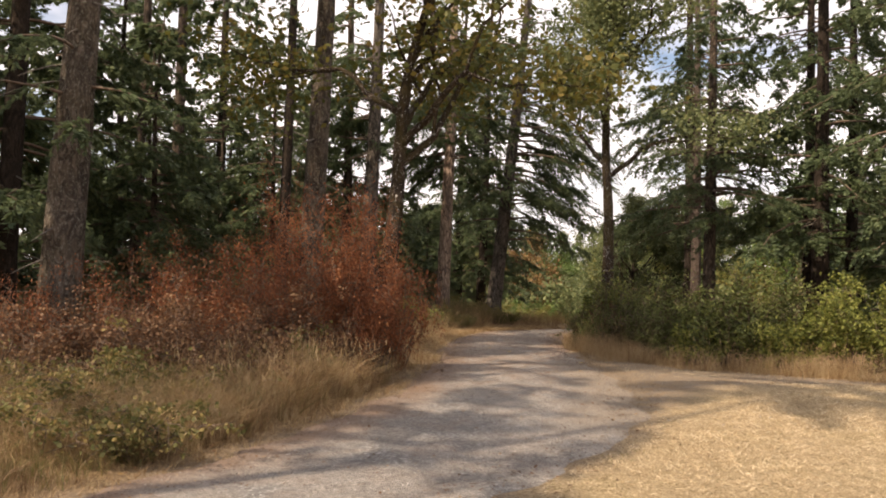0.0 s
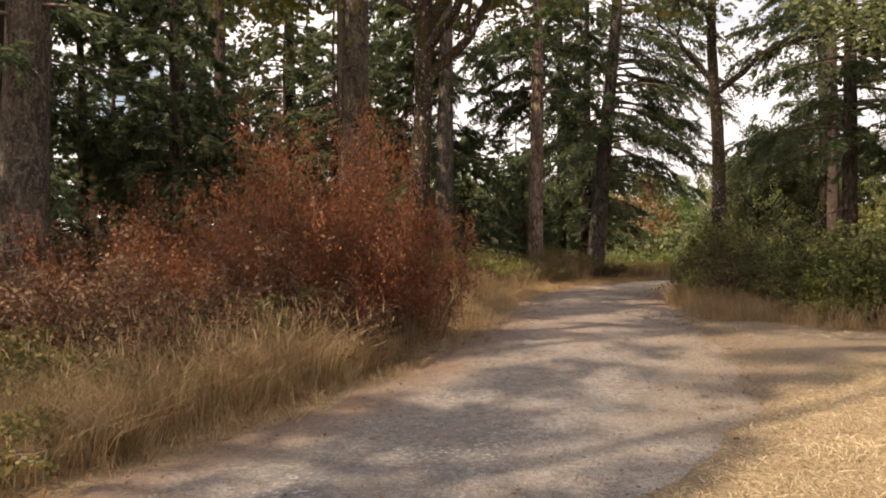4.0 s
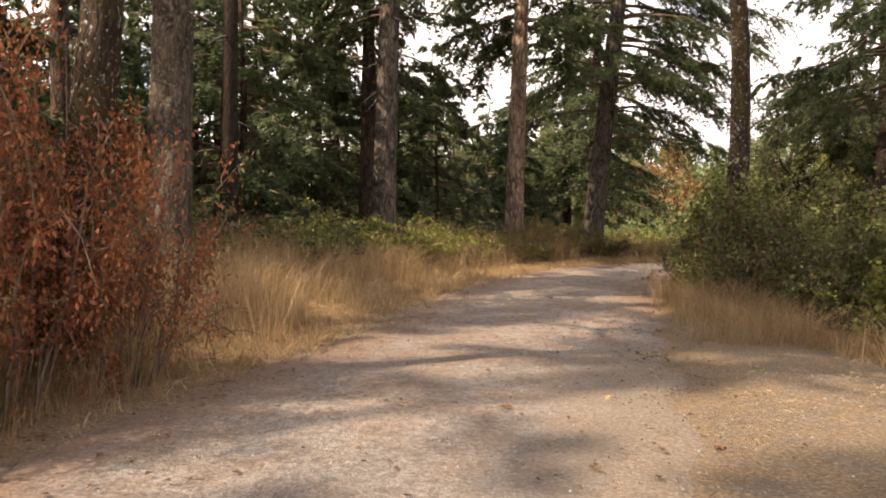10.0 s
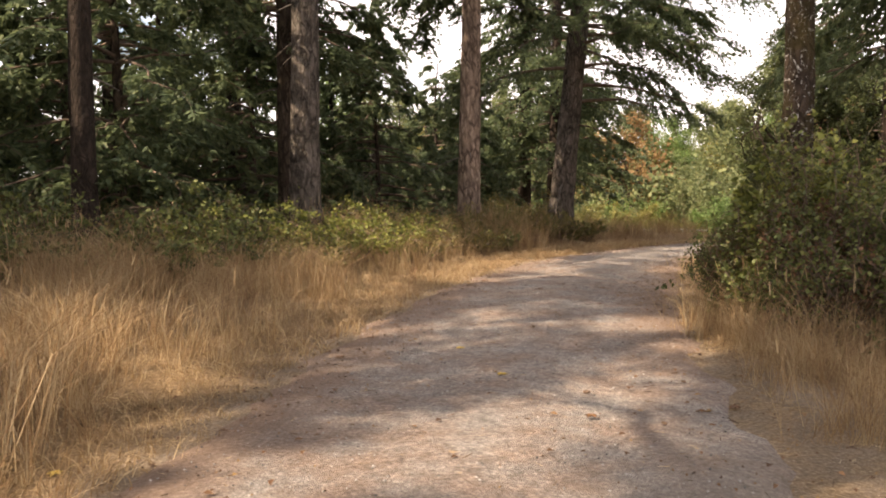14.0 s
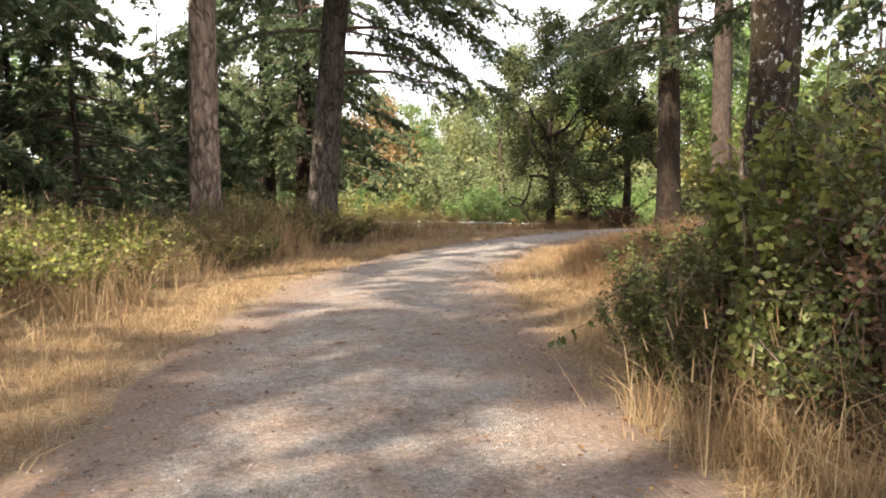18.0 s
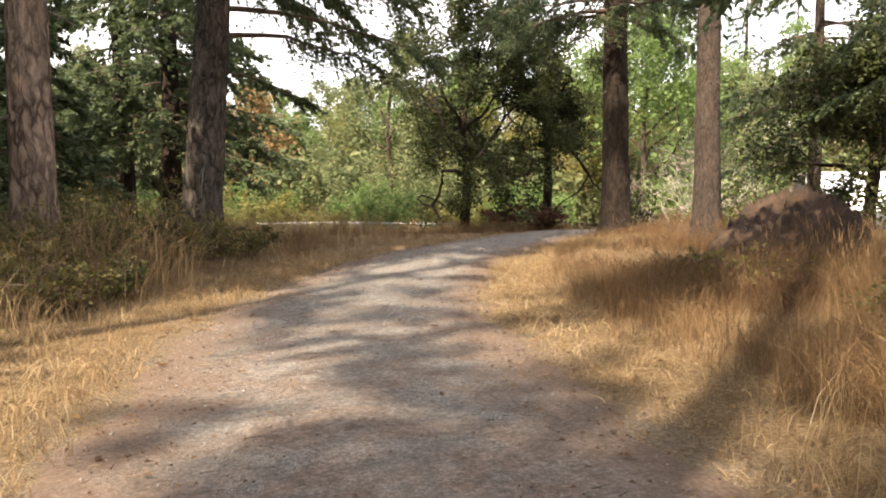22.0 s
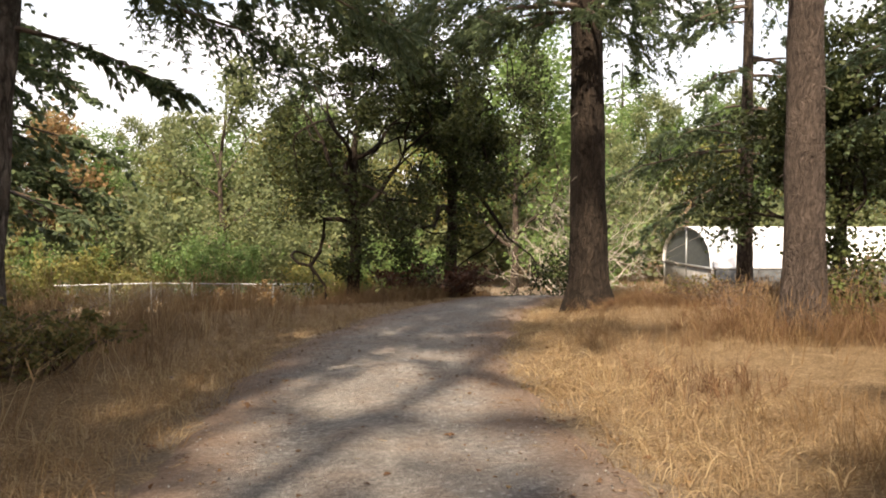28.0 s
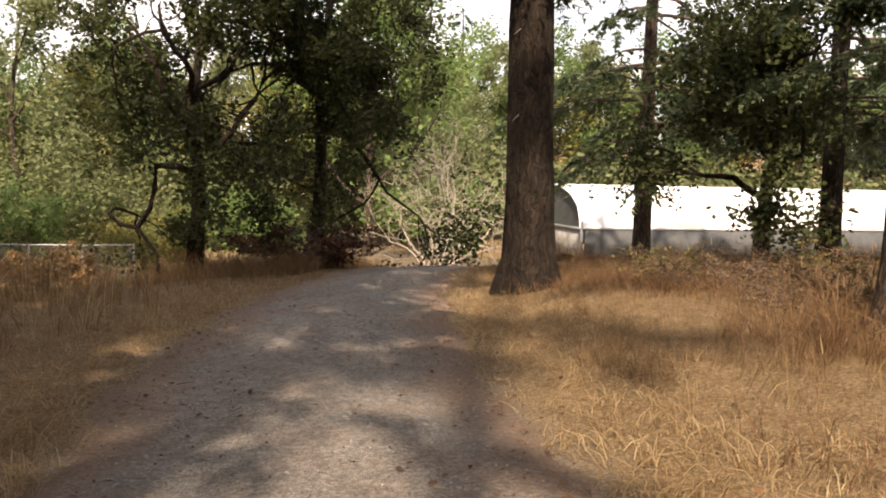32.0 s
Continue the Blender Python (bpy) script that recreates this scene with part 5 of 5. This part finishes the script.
tall_grass("dry_grass", "brown tangled grass under the red shrubs", 12000, (-9, 0, 5, 15), lambda x, y: smooth(0.2, 0.8, off_left(x, y)) * (1 - smooth(4.5, 7, off_left(x, y))) * np.clip(0.5 + 0.9 * wave(x, y, 1.9), 0.1, 1), 0.25, 0.7, width=0.004, lean=0.7, material=BROWN_GRASS)
tall_grass("dry_grass", "tall straw before the red shrubs", 46000, (-7, 0.2, 8, 16), lambda x, y: smooth(0.3, 0.8, off_left(x, y)) * (1 - smooth(2.0, 3.2, off_left(x, y))) * np.clip(0.5 + 0.8 * wave(x, y, 2.0), 0.1, 1), 0.4, 1.1, width=0.003, lean=0.5)
tall_grass("dry_grass", "tall dry stalks among the weeds", 4000, (-9, 0, 5, 15), lambda x, y: smooth(0.4, 1.2, off_left(x, y)) * (1 - smooth(4.5, 7, off_left(x, y))), 0.4, 1.1, lean=0.6)
tall_grass("dry_grass", "golden dry grass inside the bend", 9000, (3, 22, 24.5, 46), lambda x, y: smooth(0.6, 2.0, off_right(x, y)) * (1 - smooth(6, 10, off_right(x, y))) * np.clip(0.3 + 1.0 * wave(x, y, 1.6, 4.0), 0.04, 1) * np.clip(0.35 + 1.3 * wave(x, y, 0.8, 1.0), 0.06, 1), 0.22, 0.6, width=0.0023, lean=0.6)
tall_grass("dry_grass", "brown autumn grass inside the bend", 62000, (3, 22, 24.5, 46), lambda x, y: smooth(0.8, 1.7, off_right(x, y)) * (1 - smooth(6, 10, off_right(x, y))) * np.clip(0.65 - 0.8 * wave(x, y, 1.1, 4.0), 0.15, 1) * np.clip(0.6 + 1.3 * wave(x, y, 0.7, 2.5), 0.08, 1), 0.2, 0.62, width=0.0023, lean=0.6, material=BROWN_GRASS)
tall_grass("dry_grass", "short dry grass along the lane's edge", 34000, (2, 16, 22, 44), lambda x, y: smooth(-0.15, 0.3, off_right(x, y)) * (1 - smooth(0.9, 2.4, off_right(x, y))), 0.05, 0.24, lean=0.9, material=STRAW)
tall_grass("dry_grass", "pale trodden straw beside the lane inside the bend", 20000, (4, 16, 31, 43), lambda x, y: smooth(0.2, 0.7, off_right(x, y)) * (1 - smooth(1.0, 1.9, off_right(x, y) + 0.5 * wave(x, y, 1.1))), 0.02, 0.1, 0.0021, 0.9)
tall_grass("dry_grass", "dry grass fringe at the foot of the brambles", 30000, (3.4, 18, 13, 25), lambda x, y: smooth(-0.9, -0.2, y - bush_line(x)) * (1 - smooth(0.4, 1.0, y - bush_line(x))) * np.clip(0.5 + 0.8 * wave(x, y, 2.0), 0.1, 1), 0.3, 0.95, width=0.0034, lean=0.55)
tall_grass("dry_grass", "tall golden-brown grass before the earth mound", 15000, (4, 10, 24.8, 32.5), lambda x, y: smooth(0.8, 1.8, off_right(x, y)) * (1 - smooth(3.5, 5, off_right(x, y))) * (1 - smooth(30.5, 32.5, y)) * np.clip(0.5 + 0.8 * wave(x, y, 1.6, 2.0), 0.08, 1), 0.35, 0.9, width=0.0026, lean=0.5, material=BROWN_GRASS)
tall_grass("dry_grass", "tall brown grass at the foot of the oaks", 9000, (9.6, 16, 43.5, 48.5), lambda x, y: smooth(0.7, 1.6, off_left(x, y)) * smooth(9.5, 12.0, x) * np.clip(0.6 + 0.6 * wave(x, y, 1.4), 0.1, 1), 0.25, 0.65, width=0.004, lean=0.4, material=BROWN_GRASS)
tall_grass("dry_grass", "brown dry grass beyond the lane", 20000, (-3, 26, 37, 54), lambda x, y: smooth(0.9, 1.8, off_left(x, y)) * (1 - smooth(4, 7, off_left(x, y))) * np.clip(0.6 + 0.7 * wave(x, y, 1.2), 0.15, 1), 0.2, 0.72, width=0.004, lean=0.5, material=BROWN_GRASS)
tall_grass("lawn_stubble", "short pale mown straw of the lawn", 40000, (0, 13, 2, 16), lambda x, y: smooth(-0.1, 0.4, off_right(x, y)) * (1 - smooth(-0.8, 0.8, y - lawn_edge(x))) * (1 - smooth(6, 14, x)), 0.025, 0.08, 0.0042, 1.1, STRAW_PALE, 5)


# Dead weeds grow here; extra ones darken the grass in place of half-shade.
tall_grass("dry_grass", "brown dead weeds inside the bend, sown thick to darken the grass like half-shade", 46000, (4, 20, 25, 44), lambda x, y: smooth(0.9, 2.0, off_right(x, y)) * (1 - smooth(6, 10, off_right(x, y))) * np.clip(0.9 * wave(x, y, 1.3, 1.0), 0.0, 1), 0.2, 0.55, width=0.003, lean=0.6, material=DEAD_WEED)
tall_grass("dry_grass", "brown dead weeds among the grass on the bank", 5000, (-8, 6, 6, 40), lambda x, y: smooth(0.5, 1.6, off_left(x, y)) * (1 - smooth(4, 7, off_left(x, y))) * np.clip(0.9 * wave(x, y, 1.2, 5.0), 0.0, 1), 0.25, 0.8, width=0.003, lean=0.55, material=DEAD_WEED)
tall_grass("dry_grass", "tall straw before the brambles by the lane", 4200, (3.5, 5.6, 19.2, 26.2), lambda x, y: smooth(0.12, 0.4, off_right(x, y)) * (1 - smooth(0.6, 1.0, off_right(x, y) - 0.9 * (1 - smooth(21, 22.6, y)))) * np.clip(0.5 + 0.8 * wave(x, y, 2.5), 0.05, 1) * (1 - 0.75 * smooth(22.6, 23.6, y)), 0.2, 1.05, width=0.0022, lean=0.5)


tall_grass("dry_grass", "thin straw on the trampled dirt", 40000, (3.3, 11, 10.5, 19.5), lambda x, y: smooth(0.1, 0.6, off_right(x, y)) * (1 - smooth(-1.0, 0.0, y - bush_line(x))) * np.clip(-0.25 + 1.3 * wave(x, y, 1.7, 3.0), 0.08, 1), 0.015, 0.05, 0.003, 1.3, STRAW_PALE)


tall_grass("dry_grass", "flattened straw along the lane's edge", 60000, (-8, 12, 4, 44), lambda x, y: smooth(-0.45, 0.1, off_left(x, y)) * (1 - smooth(0.3, 1.2, off_left(x, y))) * np.clip(0.35 + 0.9 * wave(x, y, 2.3), 0.08, 1), 0.02, 0.07, 0.003, 2.6)
tall_grass("dry_grass", "flattened straw along the lane's edge", 60000, (2, 16, 19, 44), lambda x, y: smooth(-0.4, 0.1, off_right(x, y)) * (1 - smooth(0.3, 1.2, off_right(x, y))) * np.clip(0.35 + 0.9 * wave(x, y, 2.3), 0.08, 1), 0.02, 0.07, 0.003, 2.6)


tall_grass("green_tufts", "small green weeds in the dry lawn", 5000, (0, 10, 3, 13), lambda x, y: smooth(0.0, 0.3, off_right(x, y)) * (1 - smooth(11.4, 13.2, y + 0.12 * x)) * np.clip(-0.3 + wave(x, y, 2.6, 1.0), 0.0, 0.6), 0.015, 0.05, 0.004, 1.0, WEED)
tall_grass("green_tufts", "small green weeds along the lawn's edge", 2600, (0, 4.5, 5, 14), lambda x, y: smooth(-0.15, 0.1, off_right(x, y)) * (1 - smooth(0.2, 0.7, off_right(x, y))) * np.clip(wave(x, y, 2.2), 0.0, 1), 0.02, 0.09, 0.004, 0.9, WEED)


GRIT = leaf_mat("mixed_grit", [(0.1, (0.07, 0.066, 0.064)), (0.5, (0.2, 0.19, 0.18)), (1, (0.46, 0.44, 0.41))], 0.0, 0.9, 0.1)


def pebbles():
    """Loose gravel on the lane."""
    reseed(1, 2)
    n = 15000
    y = rng.uniform(4, 42, n)
    u = rng.uniform(0.02, 0.98, n)
    x = left_edge(y) + u * (right_edge(y) - left_edge(y))
    aside = (rng.random(n) < 0.55) & (y > 10.5) & (y < 18)
    x = np.where(aside, right_edge(y) + 4.5 * rng.random(n) ** 1.6, x)
    r = 0.003 + 0.008 * rng.random(n) ** 3
    octa = np.array([[1, 0, 0], [-1, 0, 0], [0, 1, 0], [0, -1, 0], [0, 0, 0.7], [0, 0, -0.7]])
    v = np.stack([x, y, land(x, y) + 0.047], 1)[:, None] + octa * r[:, None, None] * rng.uniform(0.6, 1.4, (n, 6, 1))
    t = np.array([[0, 2, 4], [2, 1, 4], [1, 3, 4], [3, 0, 4], [2, 0, 5], [1, 2, 5], [3, 1, 5], [0, 3, 5]])
    h = Heap().add(v.reshape(-1, 3), t=(np.arange(n)[:, None, None] * 6 + t).reshape(-1, 3))
    tagged(new("gravel", h.mesh("gravel", GRIT)), "loose pale gravel on the lane", "gravel", kind="stuff")


pebbles()


def litter():
    """Fallen leaves and cones on the lane and its edges."""
    n = 4200
    y = rng.uniform(4, 43, n)
    side = rng.random(n) < 0.5
    off = rng.normal(0.1, 0.45, n)
    x = np.where(side, left_edge(y) + off, right_edge(y) - off)
    wide = rng.random(n) < 0.18
    x = np.where(wide, left_edge(y) + rng.random(n) * (right_edge(y) - left_edge(y)), x)
    at = np.stack([x, y, land(x, y) + 0.055], 1)
    d = rng.normal(size=(n, 3)) * [1, 1, 0.15]
    d = unit(d)
    s = unit(np.cross(d, [0, 0, 1.0])) * 0.5
    z = (0.012 + 0.035 * rng.random(n) ** 3)[:, None]
    v = np.stack([at, at + d * z * 0.6 + s * z + [0, 0, 0.008], at + d * z * 1.4, at + d * z * 0.6 - s * z + [0, 0, 0.012]], 1)
    i = np.arange(n)[:, None] * 4
    h = Heap().add(v.reshape(-1, 3), t=np.concatenate([i + [0, 1, 2], i + [0, 2, 3]]))
    brown = leaf_mat("fallen_leaves", [(0.2, (0.06, 0.03, 0.016)), (0.6, (0.16, 0.085, 0.04)), (1, (0.42, 0.28, 0.1))], 0.1)
    tagged(new("fallen_leaves", h.mesh("fallen_leaves", brown)), "brown fallen leaves and cone scales on the lane", "leaf litter", kind="stuff")


litter()


def fallen_twigs():
    """Thin dry needles, straws and twigs that lie about on the lane, thickest at its edges."""
    reseed(5, 9)
    n = 9000
    y = rng.uniform(5, 42, n)
    u = np.where(rng.random(n) < 0.35, rng.random(n), np.where(rng.random(n) < 0.5, 0.0, 1.0) + rng.normal(0, 0.12, n))
    x = left_edge(y) + u * (right_edge(y) - left_edge(y))
    base = np.stack([x, y, land(x, y) + 0.05 * ((u > 0.03) & (u < 0.97)) + 0.006], 1)
    a, l = rng.uniform(0, 6.28, n), 0.015 + 0.11 * rng.random(n) ** 3
    tip = base + np.stack([np.cos(a) * l, np.sin(a) * l, rng.uniform(-0.002, 0.012, n)], 1)
    heap = blades(Heap(), base, tip, rng.uniform(0.0012, 0.003, n))
    dry = leaf_mat("dry_twigs", [(0.1, (0.05, 0.032, 0.022)), (0.5, (0.14, 0.09, 0.058)), (1, (0.42, 0.32, 0.2))], 0.0, 0.9, 0.1)
    tagged(new("fallen_twigs", heap.mesh("fallen_twigs", dry)), "dry brown needles and twigs strewn on the lane", "twig litter", kind="stuff")


fallen_twigs()


# ---- single small things on and beside the lane ----
CONE = plain_mat("fir_cone_scales", (0.07, 0.045, 0.03), (0.18, 0.115, 0.075), 60, 0.9)
YELLOW_LEAF = leaf_mat("yellow_fallen_leaf", [(0.2, (0.42, 0.28, 0.06)), (1, (0.6, 0.46, 0.14))], 0.2)
BROWN_LEAF = leaf_mat("brown_fallen_leaf", [(0.2, (0.1, 0.05, 0.025)), (1, (0.26, 0.14, 0.07))], 0.2)


def on_lane(x, y):
    """The height of the lane's gravel, or of the ground beside it."""
    inside = left_edge(y) < x < right_edge(y)
    return float(land(x, y)) + (0.046 if inside else 0.004)


def fir_cone():
    """A small egg-shaped cone with rings of scales."""
    ob = thing("fir_cone", (2.35, 20.1, on_lane(2.35, 20.1)), "small brown fir cone on the gravel", "cone", "cones on the lane")
    core, scales = Heap(), Heap()
    s = np.linspace(0, 1, 7)
    tube(core, np.stack([s * 0.055, 0 * s, 0.011 + 0 * s], 1), 0.004 + 0.011 * np.sin(np.pi * np.clip(s * 0.9 + 0.08, 0, 1)), 8)
    for i in range(5):
        for k in range(7):
            a = 2 * math.pi * (k + 0.5 * (i % 2)) / 7
            r = 0.004 + 0.011 * math.sin(math.pi * (0.12 + 0.16 * i))
            c = np.array([0.008 + 0.009 * i, r * math.cos(a), 0.011 + r * math.sin(a)])
            out = np.array([0.35, math.cos(a), math.sin(a)])
            w = np.array([0, -math.sin(a), math.cos(a)]) * 0.004
            scales.add([c - w, c + w, c + w * 0.6 + out * 0.006, c - w * 0.6 + out * 0.006], q=[[0, 1, 2, 3]])
    part("core", core, CONE, ob, smooth=True)
    part("scale_ring", scales, CONE, ob)
    return ob


def maple_leaf_on_ground(name, material, label, group):
    """A lobed leaf lying with its edges curled."""
    ob = thing(name, (1.32, 21.55, on_lane(1.32, 21.55)), label, "leaf", group)
    n = 20
    a = np.linspace(0, 2 * np.pi, n, endpoint=False)
    r = 0.045 * (0.72 + 0.3 * np.cos(5 * a)) * (1 + 0.1 * np.sin(3 * a))
    rim = np.stack([r * np.cos(a), r * np.sin(a), 0.005 + 0.012 * np.abs(np.sin(2.5 * a))], 1)
    blade = Heap().add(np.concatenate([[[0, 0, 0.004]], rim]), t=[[0, k + 1, (k + 1) % n + 1] for k in range(n)])
    part("blade", blade, material, ob)
    part("stalk", tube(Heap(), [(-0.03, 0, 0.006), (-0.06, 0.004, 0.012), (-0.085, 0.01, 0.006)], [0.0015, 0.0012, 0.001], 4), TWIG, ob)
    return ob


def strew():
    spots = random.Random(3)
    cone = fir_cone()
    yellow = maple_leaf_on_ground("fallen_leaf", YELLOW_LEAF, "yellow fallen maple leaf on the gravel", "fallen leaves on the lane")
    brown = maple_leaf_on_ground("fallen_leaf", BROWN_LEAF, "curled brown fallen leaf on the gravel", "fallen leaves on the lane")
    brown.location = (2.0, 25.7, on_lane(2.0, 25.7))
    for x, y in ((1.75, 20.6), (3.1, 18.0), (-0.45, 18.2)):
        copy_thing(yellow, pose(x, y, on_lane(x, y), 0, 0, spots.uniform(0, 360)))
    for _ in range(70):
        y = spots.uniform(14, 42)
        l, r = float(left_edge(y)), float(right_edge(y))
        x = l + (r - l) * (spots.random() if spots.random() < 0.35 else spots.choice((0.06, 0.94)) + spots.gauss(0, 0.07))
        copy_thing(cone, pose(x, y, on_lane(x, y), 0, 0, spots.uniform(0, 360)) @ Matrix.Diagonal([spots.uniform(0.45, 0.75)] * 3 + [1]))
    for _ in range(60):
        y = spots.uniform(12, 41)
        l, r = float(left_edge(y)), float(right_edge(y))
        x = l + (r - l) * (spots.random() if spots.random() < 0.3 else spots.choice((0.03, 0.97)) + spots.gauss(0, 0.08))
        copy_thing(brown, pose(x, y, on_lane(x, y), 0, 0, spots.uniform(0, 360)) @ Matrix.Diagonal([spots.uniform(0.5, 1.1)] * 3 + [1]))


strew()


def bramble_cane():
    """The long cane that arches out over the lane's edge, with a few leaves at its tip."""
    ob = thing("bramble_cane", (4.3, 24.0, float(land(4.3, 24.0))), "arching bramble cane with a few green leaves over the lane", "bramble")
    q = np.linspace(0, 1, 12)[:, None]
    line = q * [-0.85, 0.35, 0.28] + np.sin(q * np.pi) * [0, 0, 0.3]
    part("cane", tube(Heap(), line, np.linspace(0.006, 0.002, 12), 5), TWIG, ob)
    for k, s in enumerate((0.62, 0.74, 0.86, 0.95, 1.0)):
        c = np.array([np.interp(s, q[:, 0], line[:, i]) for i in range(3)])
        part("leaf", leaves(Heap(), np.repeat(c[None], 3, 0) + rng.normal(0, 0.012, (3, 3)), 0.045, 0.8), BRAMBLE, ob)


bramble_cane()
